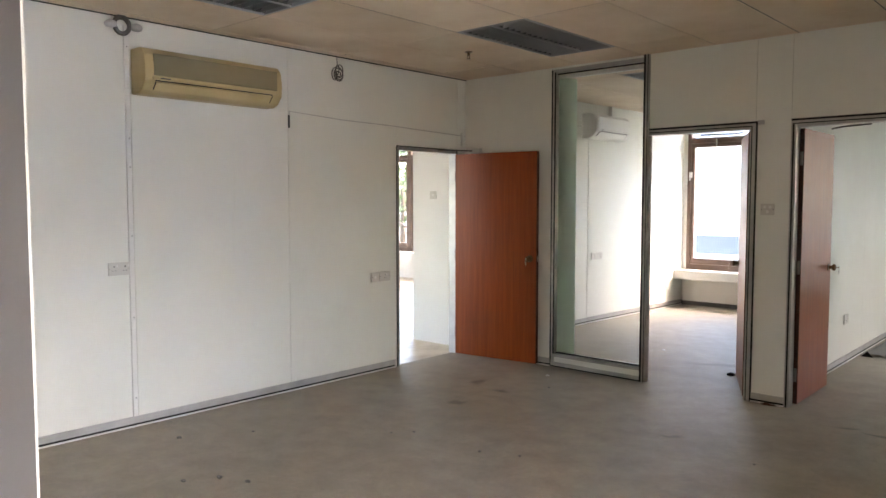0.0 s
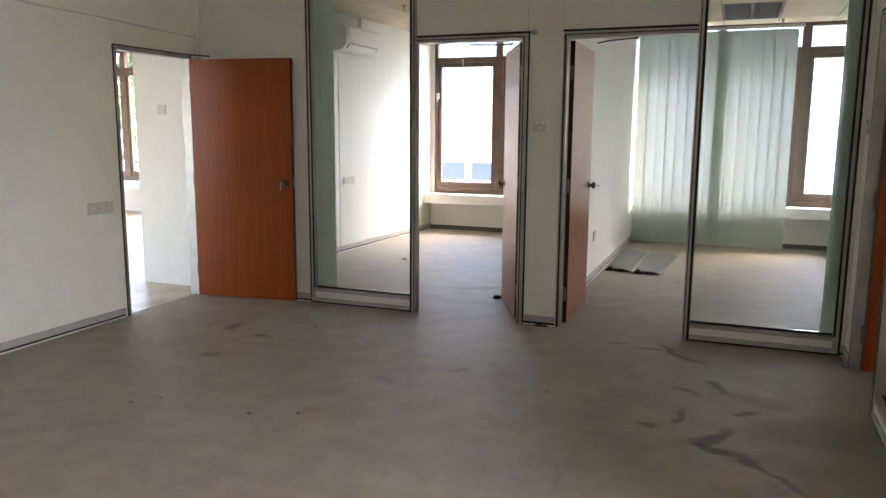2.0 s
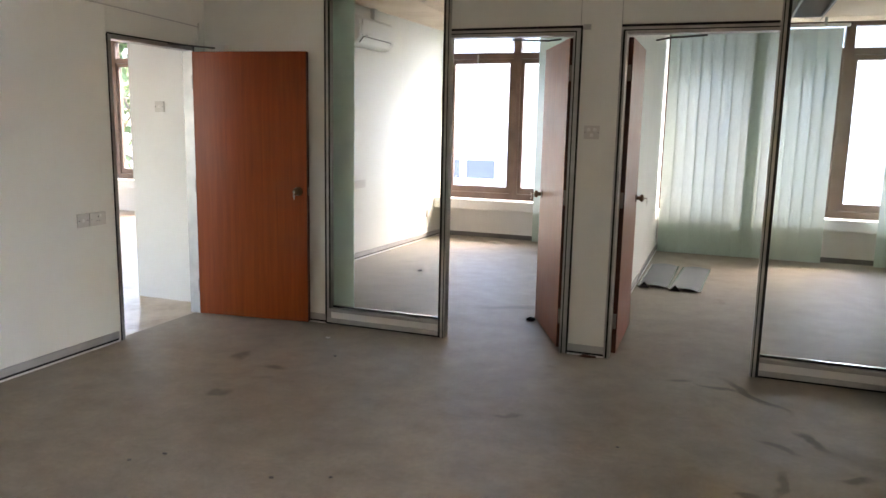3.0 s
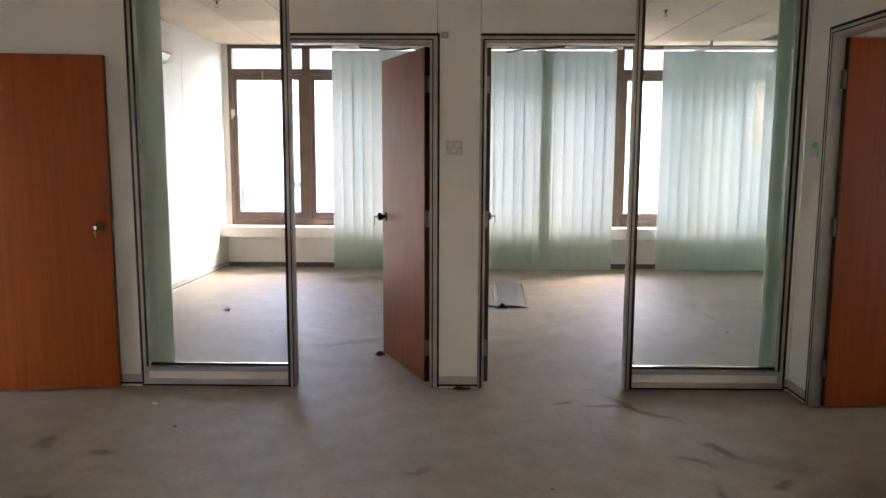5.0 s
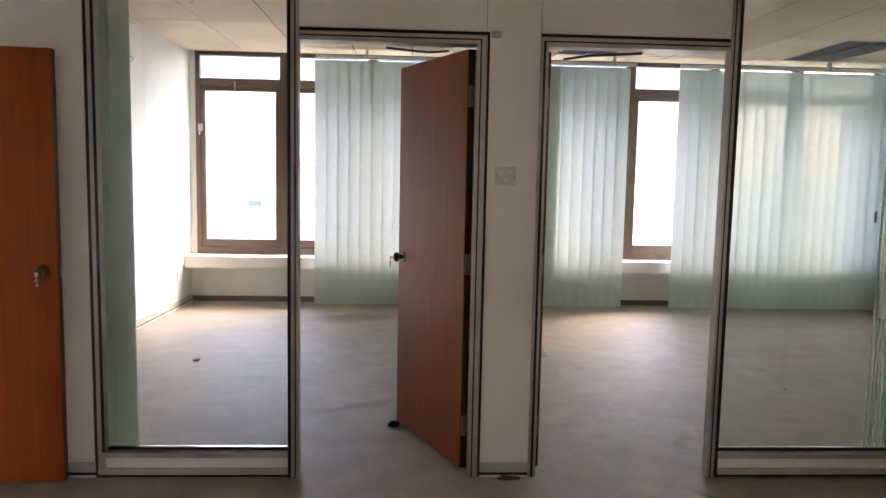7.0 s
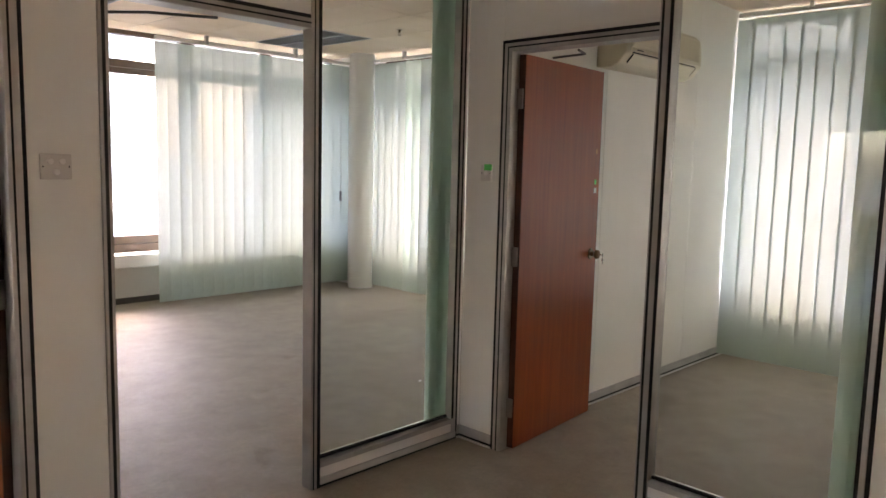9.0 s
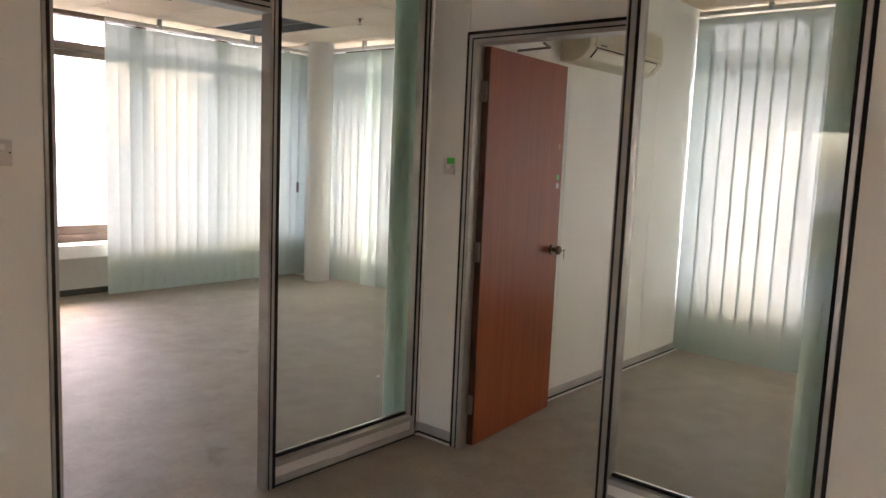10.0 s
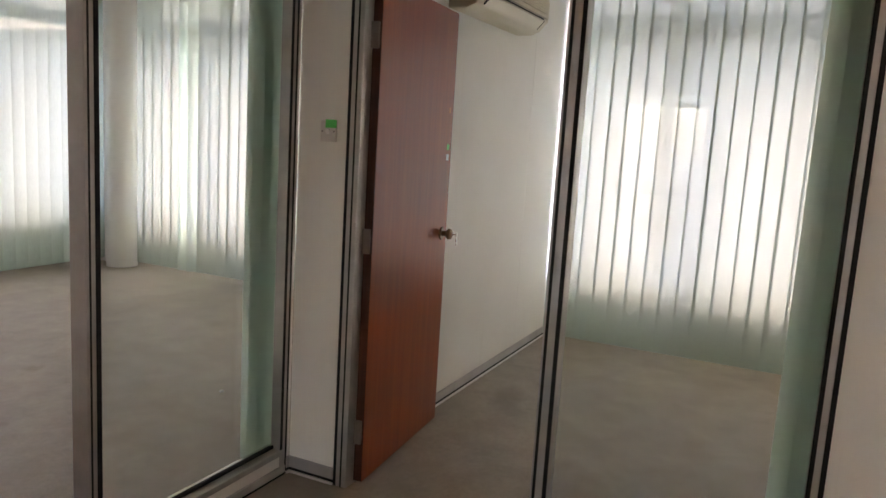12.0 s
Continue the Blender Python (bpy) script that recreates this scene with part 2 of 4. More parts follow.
# ---- building helpers ----
def box(bm, x0, x1, y0, y1, z0, z1):
    vs = [bm.verts.new((x, y, z)) for z in (z0, z1) for y in (y0, y1) for x in (x0, x1)]
    for f in ((0, 2, 3, 1), (4, 5, 7, 6), (0, 1, 5, 4), (2, 6, 7, 3), (0, 4, 6, 2), (1, 3, 7, 5)):
        bm.faces.new([vs[i] for i in f])
    return bm


def boxes(*dims):
    bm = bmesh.new()
    for d in dims:
        box(bm, *d)
    return bm


def disc(bm, c, axis, r, h, n=20, r2=None):
    """A round bar or cone of length h from c along the axis."""
    q = Vector(axis).normalized().to_track_quat("Z", "Y").to_matrix().to_4x4()
    bmesh.ops.create_cone(bm, cap_ends=True, segments=n, radius1=r, radius2=r if r2 is None else r2, depth=h,
                          matrix=Matrix.Translation(Vector(c) + Vector(axis).normalized() * (h / 2)) @ q)
    return bm


def mesh_of(bm, name, material, bevel=0.0, smooth=False):
    if bevel:
        bmesh.ops.bevel(bm, geom=bm.edges[:], offset=bevel, segments=2, profile=0.6, affect="EDGES", clamp_overlap=True)
    bmesh.ops.recalc_face_normals(bm, faces=bm.faces[:])
    me = bpy.data.meshes.new(name)
    bm.to_mesh(me)
    bm.free()
    me.materials.append(material)
    if smooth:
        for f in me.polygons:
            f.use_smooth = True
    return me


def part(name, bm, material, parent, label="", bevel=0.0, smooth=False, at=None):
    ob = new(name, mesh_of(bm, name, material, bevel, smooth))
    ob.parent = parent
    if at is not None:
        ob.matrix_basis = at
    if label:
        tagged(ob, label)
    return ob


def thing(name, label, category, at=None, group="", kind=""):
    ob = new(name)
    ob.empty_display_size = 0.1
    if at is not None:
        ob.matrix_basis = at
    return tagged(ob, label, category, group, kind)


def whole(name, bm, material, label, category, kind="", group="", bevel=0.0, smooth=False, at=None):
    ob = new(name, mesh_of(bm, name, material, bevel, smooth))
    if at is not None:
        ob.matrix_basis = at
    return tagged(ob, label, category, group, kind)


def tube(name, pts, r, material, parent=None):
    cu = bpy.data.curves.new(name, "CURVE")
    cu.dimensions, cu.bevel_depth, cu.bevel_resolution = "3D", r, 2
    sp = cu.splines.new("POLY")
    sp.points.add(len(pts) - 1)
    for q, v in zip(sp.points, pts):
        q.co = (*v, 1)
    cu.materials.append(material)
    tmp = bpy.data.objects.new(name, cu)
    me = bpy.data.meshes.new_from_object(tmp)
    bpy.data.objects.remove(tmp)
    for f in me.polygons:
        f.use_smooth = True
    ob = new(name, me)
    ob.parent = parent
    return ob


# ---- plan ----
CH = 2.745           # ceiling
HEAD = 2.13          # head of the partition doors
NY = 4.85            # inner face of the north window wall
EX = 8.30            # inner face of the east window wall
SOUTH, EAST, WEST = -11.0, 8.30, -8.2
WSOUTH = -5.33       # unseen south end of the west room, set near to light it

# ---- floor, slab, ceiling ----
whole("floor", boxes((-0.05, EX + 0.1, SOUTH - 0.1, NY + 0.1, -0.2, 0.0)), CARPET,
      "worn grey-beige carpet floor with dark smears and stains", "floor", "structure")
whole("floor_screed", boxes((WEST - 0.1, -0.05, WSOUTH - 0.1, NY + 0.1, -0.2, 0.0)), SCREED,
      "bare patchy screed floor with torn glue marks", "floor", "structure")

TX, TY = 0.61, 1.21
LAMPS = [(1.32, -1.66), (0.71, -4.08), (1.32, 0.76), (6.49, 3.22), (4.05, 0.80), (4.05, 3.22)]
# tile fields: x0, x1, y0, y1 and the corner of one tile
FIELDS = [(WEST - 0.1, EX + 0.1, SOUTH - 0.1, 0.04, 1.32, -1.66), (WEST - 0.1, 3.005, 0.04, NY + 0.1, 1.32, -1.66), (3.005, EX + 0.1, 0.04, NY + 0.1, 6.49, 3.22)]
bm = bmesh.new()
for fx0, fx1, fy0, fy1, ox, oy in FIELDS:
    for i in range(math.floor((fx0 - ox) / TX), math.ceil((fx1 - ox) / TX)):
        for j in range(math.floor((fy0 - oy) / TY), math.ceil((fy1 - oy) / TY)):
            x0, y0 = ox + TX * i, oy + TY * j
            if any(abs(x0 - a) < 0.1 and abs(y0 - b) < 0.1 for a, b in LAMPS):
                continue
            x1, y1 = min(x0 + TX, fx1), min(y0 + TY, fy1)
            x0, y0 = max(x0, fx0), max(y0, fy0)
            if x1 - x0 < 0.02 or y1 - y0 < 0.02:
                continue
            dz = random.uniform(-0.0015, 0.0015)
            e = 0.0035
            vs = []
            for z, k in ((CH + dz + 0.004, 0.0), (CH + dz, 0.004)):
                vs.append([bm.verts.new((x, y, z)) for x, y in ((x0 + e + k, y0 + e + k), (x1 - e - k, y0 + e + k), (x1 - e - k, y1 - e - k), (x0 + e + k, y1 - e - k))])
            bm.faces.new(vs[1][::-1])
            for k in range(4):
                bm.faces.new((vs[0][k], vs[0][(k + 1) % 4], vs[1][(k + 1) % 4], vs[1][k]))
me = bpy.data.meshes.new("ceiling")
bm.to_mesh(me)
bm.free()
me.materials.append(CEIL)
tagged(new("ceiling", me), "beige suspended ceiling of thin-jointed tiles with faint blotches", "ceiling", "", "structure")
whole("soffit", boxes((WEST - 0.1, EX + 0.1, SOUTH - 0.1, NY + 0.1, CH + 0.12, CH + 0.3)), SLAB,
      "dark concrete soffit above the ceiling tiles", "ceiling", "structure")
x_cuts = sorted({WEST - 0.1, EX + 0.1, *[a for a, _ in LAMPS], *[a + TX for a, _ in LAMPS]})
y_cuts = sorted({SOUTH - 0.1, NY + 0.1, *[b for _, b in LAMPS], *[b + TY for _, b in LAMPS]})
cells = []
for xa, xb in zip(x_cuts, x_cuts[1:]):
    for ya, yb in zip(y_cuts, y_cuts[1:]):
        cx, cy = (xa + xb) / 2, (ya + yb) / 2
        if xb - xa > 0.001 and yb - ya > 0.001 and not any(a < cx < a + TX and b < cy < b + TY for a, b in LAMPS):
            cells.append((xa, xb, ya, yb, CH + 0.006, CH + 0.02))
whole("ceiling_grid", boxes(*cells), JOINT, "dark concealed grid behind the ceiling tiles", "ceiling", "structure")


# ---- walls made of panels ----
def panel_wall(name, label, axis, a, b, rects, material=WALL):
    """A wall between the planes a and b of the axis, of panels (u0, u1, z0, z1)."""
    core = bmesh.new()
    dims = lambda u0, u1, z0, z1, t: (a + t, b - t, u0, u1, z0, z1) if axis == "x" else (u0, u1, a + t, b - t, z0, z1)
    for r in rects:
        box(core, *dims(*r, 0.006))
    wall = whole(name, core, JOINT, label, "wall", "structure")
    e = 0.0012
    for u0, u1, z0, z1 in rects:
        part("wall_panel", boxes(dims(u0 + e, u1 - e, z0, z1, 0.0)), material, wall, bevel=0.0015)
    return wall


def skirting(name, axis, face, out, spans, h=0.065):
    """Aluminium skirting with a black shadow line, on a face; out is the side that it stands on."""
    sk = thing(name, "grey aluminium skirting with a black shadow line", "skirting", kind="structure")
    for u0, u1 in spans:
        for nm, mt, z0, z1, t in (("skirting_strip", SKIRT, 0.024, h + 0.006, 0.010), ("gasket", GASKET, 0.009, 0.023, 0.006), ("shoe_strip", PLASTIC, 0.0, 0.0085, 0.015)):
            f0, f1 = sorted((face, face + out * t))
            d = (f0, f1, u0, u1, z0, z1) if axis == "x" else (u0, u1, f0, f1, z0, z1)
            part(nm, boxes(d), mt, sk)
    return sk


ENTRY = -5.221
LINE_START = 2.36
DA0, DA1, HA = -0.975, -0.125, 2.035
panel_wall("wall_west", "white laminate partition wall in tall panels", "x", -0.08, 0.0, [
    (SOUTH, -8.5, 0, CH), (-8.5, -7.2, 0, CH), (-7.2, -5.9, 0, CH), (-5.9, -4.68, 0, CH), (-4.68, -3.446, 0, CH), (-3.446, -2.175, 0, 2.235), (-3.446, -2.175, 2.235, CH),
    (-2.175, DA0, 0, 2.205), (-2.175, DA1, 2.205, CH), (DA0, DA1, HA, 2.205), (DA1, 0.09, 0, CH),
    (0.09, 1.15, 0, CH), (1.15, 2.36, 0, CH), (2.36, 3.6, 0, CH), (3.6, NY, 0, CH)])
panel_wall("wall_north", "white partition with two doors and two glazed panels", "y", 0.0, 0.08, [
    (0.0, 1.038, 0, CH), (1.038, 2.0, 2.725, CH), (2.0, 2.865, HEAD, CH), (2.865, 3.119, 0, CH), (3.119, 4.02, HEAD, CH), (4.02, 5.002, 2.725, CH), (5.002, 5.03, 0, CH)])
panel_wall("wall_east", "white partition with an open door and a glazed panel", "x", 5.03, 5.11, [
    (-0.242, 0.0, 0, CH), (-1.11, -0.242, HEAD, CH), (-2.03, -1.11, 2.725, CH), (-2.91, -2.03, 0, CH)])
panel_wall("wall_office_divider", "white panelled wall between two small offices", "x", 2.965, 3.045, [
    (0.08, 1.35, 0, CH), (1.35, 2.60, 0, CH), (2.60, 3.85, 0, CH), (3.85, NY, 0, CH)])
panel_wall("wall_corner_office", "white panelled wall below an old air conditioner", "y", -0.175, -0.02, [
    (5.11, 6.10, 0, CH), (6.10, 7.31, 0, CH), (7.31, EX, 0, CH)])
panel_wall("wall_office_south", "plain white end wall", "y", -2.91, -2.81, [(5.11, EX, 0, CH)])
panel_wall("wall_entry", "white wall end at the way in", "y", -5.33, ENTRY, [(0.0, 2.2, 0, CH), (2.2, 3.30, 0, CH)])
panel_wall("wall_south", "plain white end wall", "y", SOUTH - 0.1, SOUTH, [(-0.08, EAST, 0, CH)], PLASTER)
panel_wall("wall_west_room_south", "plain white wall under unseen windows added for light", "y", WSOUTH - 0.1, WSOUTH, [(-0.34, -0.08, 0, CH), (-8.036, -0.34, 0, 0.53), (WEST, -8.036, 0, CH)], PLASTER)
panel_wall("wall_lobby", "plain white side wall", "x", EX, EX + 0.1, [(SOUTH, -5.476, 0, CH)], PLASTER)
panel_wall("wall_far_west", "plain white side wall", "x", WEST - 0.1, WEST, [(WSOUTH, -4.0, 0, CH), (-4.0, 2.734, 0, 0.53), (2.734, NY, 0, CH)], PLASTER)
panel_wall("wall_stub", "white plastered wall stub with a small switch", "y", 0.11, 0.23, [(-0.85, -0.08, 0, CH)], PLASTER)

skirting("skirting_west", "x", 0.0, 1, [(-5.2, DA0 - 0.03), (0.08, LINE_START)])
skirting("skirting_north", "y", 0.0, -1, [(0.0, 1.038), (2.88, 3.118), (5.003, 5.03)])
skirting("skirting_east", "x", 5.03, -1, [(-0.234, 0.0), (-2.91, -2.032)])
skirting("skirting_divider", "x", 3.045, 1, [(0.08, NY)])
skirting("skirting_corner_office", "y", -0.175, -1, [(5.11, EX)])


# solid black strip stands in for the shade in the ceiling gap
whole("trim", boxes((0.0005, 0.010, ENTRY + 0.01, -0.001, CH - 0.008, CH - 0.0015)), GASKET, "thin black strip drawn for the shade along the ceiling edge", "trim", "structure")

# ---- window wall ----
def window_bay(at):
    """One bronze window bay: local x along the wall, y outwards, z up."""
    w = 0.962
    wb = thing("window_1", "bronze aluminium window with a tall pane and a clerestory", "window", at, "office windows", "structure")
    part("window_frame", boxes((0, 0.05, 0, 0.10, 0.53, CH), (w - 0.05, w, 0, 0.10, 0.53, CH), (0.05, w - 0.05, 0, 0.10, 0.53, 0.61),
                               (0.05, w - 0.05, 0, 0.10, 2.38, 2.455), (0.05, w - 0.05, 0, 0.10, 2.70, CH)), BRONZE, wb, bevel=0.003)
    part("sash", boxes((0.052, 0.10, 0.015, 0.07, 0.613, 2.377), (w - 0.10, w - 0.052, 0.015, 0.07, 0.613, 2.377),
                       (0.10, w - 0.10, 0.015, 0.07, 0.613, 0.695), (0.10, w - 0.10, 0.015, 0.07, 2.32, 2.377)), BRONZE, wb, bevel=0.003)
    for z0, z1, m0, glass in ((0.69, 2.325, 0.095, WINGLASS), (2.45, 2.705, 0.045, TOPGLASS)):
        part("pane", boxes((m0, w - m0, 0.04, 0.046, z0, z1)), glass, wb)
    return wb


bay = window_bay(pose(0.185, NY, 0))
for k in [*range(-8, 0), *range(1, 8)]:
    copy_thing(bay, pose(0.185 + 0.962 * k, NY, 0))
for y in (4.37, 3.408, 2.446, 1.484, 0.04, -0.922, -1.884):
    copy_thing(bay, pose(EX, y, 0, 0, 0, -90))
# unseen bays round the west room, added to brighten its wall stub
for k in range(7):
    copy_thing(bay, pose(WEST, -4.0 + 0.962 * k, 0, 0, 0, 90))
for k in range(8):
    copy_thing(bay, pose(-0.34 - 0.962 * k, WSOUTH, 0, 0, 0, 180))
part("latch", boxes((0.03, 0.075, -0.02, -0.001, 1.88, 1.96), (0.04, 0.055, -0.035, -0.02, 1.84, 1.93)), PLASTIC, bay, "small white lever latch", bevel=0.002)
part("stay", boxes((0.42, 0.44, -0.012, -0.001, 2.33, 2.43), (0.425, 0.445, -0.03, -0.012, 2.39, 2.42)), STEEL, bay, "small metal stay")
# unseen full-height glazed front at the east end, sized to brighten the large room
LOB = -2.846
front = thing("added_window_front", "unseen full-height glazed front in slim bronze frames, added for light", "window", kind="structure")
LEND = -5.45
for k in range(3):
    y = LOB - (LOB - LEND) * k / 2
    part("mullion", boxes((EX, EX + 0.1, y - 0.025, y + 0.025, 0.0, CH)), BRONZE, front, bevel=0.003)
    if k < 2:
        y2 = LOB - (LOB - LEND) * (k + 1) / 2
        part("rail", boxes((EX, EX + 0.1, y2 + 0.025, y - 0.025, 0.0, 0.06)), BRONZE, front)
        pane = part("pane", boxes((EX + 0.04, EX + 0.046, y2 + 0.02, y - 0.02, 0.055, CH)), CLEARGLASS, front)
        pane.visible_shadow = False
# solid wall under and between
whole("wall_window_north", boxes((WEST - 0.1, EX + 0.1, NY, NY + 0.12, -0.2, 0.53), (0.0, 0.1845, NY - 0.003, NY + 0.12, 0.534, CH + 0.3), (WEST - 0.1, -7.511, NY, NY + 0.12, 0.53, CH + 0.3),
                                 (7.881, EX + 0.12, NY, NY + 0.12, 0.53, CH + 0.3), (-7.511, 0.0, NY, NY + 0.12, CH, CH + 0.3), (0.185, 7.881, NY, NY + 0.12, CH, CH + 0.3)), PLASTER,
      "white plastered apron wall under the windows", "wall", "structure")
whole("wall_window_east", boxes((EX, EX + 0.12, -2.846, NY - 0.002, -0.2, 0.53), (EX, EX + 0.12, 0.042, 0.520, 0.53, CH + 0.03), (EX, EX + 0.12, 4.372, NY - 0.002, 0.53, CH + 0.03), (EX, EX + 0.12, SOUTH - 0.1, NY - 0.002, CH + 0.03, CH + 0.3)), PLASTER,
      "white plastered apron wall under the side windows", "wall", "structure")
for nm, x0, x1 in (("window_ledge", WEST, -0.08), ("window_ledge", 0.112, 2.965), ("window_ledge", 3.045, 7.795)):
    whole(nm, boxes((x0, x1, 4.60, NY + 0.004, 0.40, 0.53)), PLASTER, "white painted window ledge, chipped along its edge", "window ledge", "structure", bevel=0.006)
for y0, y1 in ((0.0, 4.365), (-2.7, -0.16)):
    whole("window_ledge", boxes((EX - 0.22, EX + 0.004, y0, y1, 0.40, 0.53)), PLASTER, "white painted window ledge behind blinds", "window ledge", "structure", bevel=0.006)
whole("baseboard", boxes((0.126, 2.965, NY - 0.012, NY, 0.0, 0.06), (3.045, 7.79, NY - 0.012, NY, 0.0, 0.06)), CABLE, "black rubber cove base under the window ledge", "skirting", "structure")


LINE0, LINE1, SKEW = 2.361, NY - 0.001, 0.12


def lining_x(y):
    """Face of the out-of-square west lining at y."""
    return 0.004 + SKEW * (y - LINE0) / (LINE1 - LINE0)


def wedge(y0, y1, z0, z1, out=0.0):
    bm = bmesh.new()
    vs = [bm.verts.new((x, y, z)) for z in (z0, z1) for x, y in ((0.0005, y0), (lining_x(y0) + out, y0), (lining_x(y1) + out, y1), (0.0005, y1))]
    for f in ((3, 2, 1, 0), (4, 5, 6, 7), (0, 1, 5, 4), (1, 2, 6, 5), (2, 3, 7, 6), (3, 0, 4, 7)):
        bm.faces.new([vs[k] for k in f])
    return bm


lining = thing("wall_lining", "white laminate wall lining in two tall panels", "wall", kind="structure")
for ya, yb in ((LINE0, 3.598), (3.602, LINE1)):
    part("wall_panel", wedge(ya, yb, 0.074, CH - 0.002), WALL, lining)
part("joint_strip", wedge(3.598, 3.602, 0.074, CH - 0.002, -0.004), JOINT, lining)
part("skirting_strip", wedge(LINE0, LINE1, 0.024, 0.071, 0.010), SKIRT, lining)
part("gasket", wedge(LINE0, LINE1, 0.011, 0.023, 0.006), GASKET, lining)
part("shoe_strip", wedge(LINE0, LINE1, 0.0, 0.0105, 0.014), PLASTIC, lining)

# ---- partition doors ----
def jamb_member(parent, name, d, gask):
    part(name, boxes(d), ALU, parent, bevel=0.004)
    for g in gask:
        part("gasket", boxes(g), GASKET, parent)


def door_leaf(parent, hinge, turn, width, height, thick=0.04, flip=1):
    """A flush leaf that starts at the hinge and runs along local +x."""
    leaf = part("leaf", boxes((0.004, width, 0, thick, 0, height)), WOOD, parent, "flush red-brown wood veneer leaf", bevel=0.0015, at=pose(*hinge, 0, 0, turn))
    part("edge_lipping", boxes((0.001, 0.0035, 0.001, thick - 0.001, 0.002, height - 0.002)), LIPPING, leaf, "dark wooden edge")
    part("edge_lipping", boxes((width + 0.0005, width + 0.003, 0.001, thick - 0.001, 0.002, height - 0.002)), LIPPING, leaf, "dark wooden edge")
    kx, kz = width - 0.065, 0.985
    for side, y0 in ((-1, 0.0), (1, thick)):
        bm = bmesh.new()
        disc(bm, (kx, y0, kz), (0, side, 0), 0.033, 0.006, 24, 0.030)
        disc(bm, (kx, y0 + side * 0.006, kz), (0, side, 0), 0.014, 0.022, 16)
        disc(bm, (kx, y0 + side * 0.026, kz), (0, side, 0), 0.017, 0.012, 24, 0.028)
        disc(bm, (kx, y0 + side * 0.038, kz), (0, side, 0), 0.028, 0.014, 24, 0.025)
        disc(bm, (kx, y0 + side * 0.052, kz), (0, side, 0), 0.025, 0.006, 24, 0.012)
        part("knob", bm, BRASS, leaf, "aged brass door knob", smooth=False)
    y0 = 0.0 if flip < 0 else thick
    bm = bmesh.new()
    disc(bm, (kx, y0 + flip * 0.058, kz), (0, flip, 0), 0.003, 0.022, 8)
    box(bm, kx - 0.008, kx + 0.008, y0 + flip * 0.080 - 0.001, y0 + flip * 0.080 + 0.001, kz - 0.010, kz + 0.010)
    box(bm, kx - 0.003, kx + 0.001, y0 + flip * 0.081 - 0.001, y0 + flip * 0.081 + 0.001, kz - 0.055, kz - 0.010)
    box(bm, kx + 0.001, kx + 0.006, y0 + flip * 0.081 - 0.001, y0 + flip * 0.081 + 0.001, kz - 0.052, kz - 0.040)
    disc(bm, (kx, y0 + flip * 0.079, kz - 0.028), (0, flip, 0), 0.009, 0.003, 14)
    part("key", bm, STEEL, leaf, "keys hanging in the lock")
    part("latch_plate", boxes((width + 0.002, width + 0.0045, thick / 2 - 0.011, thick / 2 + 0.011, kz - 0.03, kz + 0.03)), STEEL, leaf, "steel latch plate")
    for hz in (0.22, height / 2, height - 0.22):
        bm = boxes((-0.012, 0.002, thick * 0.2, thick * 0.9, hz - 0.05, hz + 0.05))
        disc(bm, (-0.008, thick * (1.05 if flip < 0 else -0.05), hz - 0.05), (0, 0, 1), 0.006, 0.10, 10)
        part("hinge", bm, DULLSTEEL, leaf, "steel butt hinge")
    return leaf


def closer(parent, name, a, b, c):
    """A door closer's folding arm by three points."""
    bm = bmesh.new()
    for p0, p1 in ((a, b), (b, c)):
        v = Vector(p1) - Vector(p0)
        disc(bm, p0, v, 0.006, v.length, 8)
    return part(name, bm, CABLE, parent, "dark steel closer arm")


Y0, Y1 = -0.008, 0.088
# door of the first small office
d = thing("door_1", "open red-brown veneer door in an aluminium frame", "door", kind="structure")
jamb_member(d, "post", (1.948, 2.000, Y0 - 0.004, 0.06, 0, CH), [(1.982, 1.988, Y0 - 0.0055, Y0, 0, CH), (1.949, 1.965, Y0 - 0.0055, Y0, 0, CH)])
jamb_member(d, "jamb", (2.822, 2.868, Y0, Y1, 0, HEAD - 0.012), [(2.868, 2.880, Y0 + 0.002, 0.004, 0, HEAD), (2.836, 2.843, Y0 - 0.0015, Y0, 0, HEAD - 0.03)])
jamb_member(d, "head", (2.000, 2.822, Y0, Y1, HEAD - 0.055, HEAD - 0.012), [(2.004, 2.880, Y0 + 0.002, 0.004, HEAD - 0.012, HEAD + 0.003), (2.004, 2.836, Y0 - 0.0015, Y0, HEAD - 0.036, HEAD - 0.029)])
door_leaf(d, (2.825, 0.085, 0.012), 114, 0.80, 2.055, flip=1)
closer(d, "closer_arm", (2.40, 0.075, 2.062), (2.60, 0.25, 2.072), (2.70, 0.20, 2.074))
# door of the corner office
d = thing("door_2", "open red-brown veneer door swung back against a white wall", "door", kind="structure")
jamb_member(d, "jamb", (3.120, 3.156, Y0, Y1, 0, HEAD - 0.012), [(3.1305, 3.1425, Y0 - 0.0015, Y0, 0, HEAD - 0.03)])
jamb_member(d, "post", (4.018, 4.068, Y0 - 0.004, 0.06, 0, CH), [(4.028, 4.034, Y0 - 0.0055, Y0, 0, CH), (4.050, 4.067, Y0 - 0.0055, Y0, 0, CH)])
jamb_member(d, "head", (3.157, 4.018, Y0, Y1, HEAD - 0.055, HEAD - 0.012), [(3.120, 4.013, Y0 + 0.002, 0.004, HEAD - 0.012, HEAD + 0.003), (3.143, 4.013, Y0 - 0.0015, Y0, HEAD - 0.036, HEAD - 0.029)])
door_leaf(d, (3.186, 0.09, 0.012), 90.4, 0.80, 2.055, flip=-1)
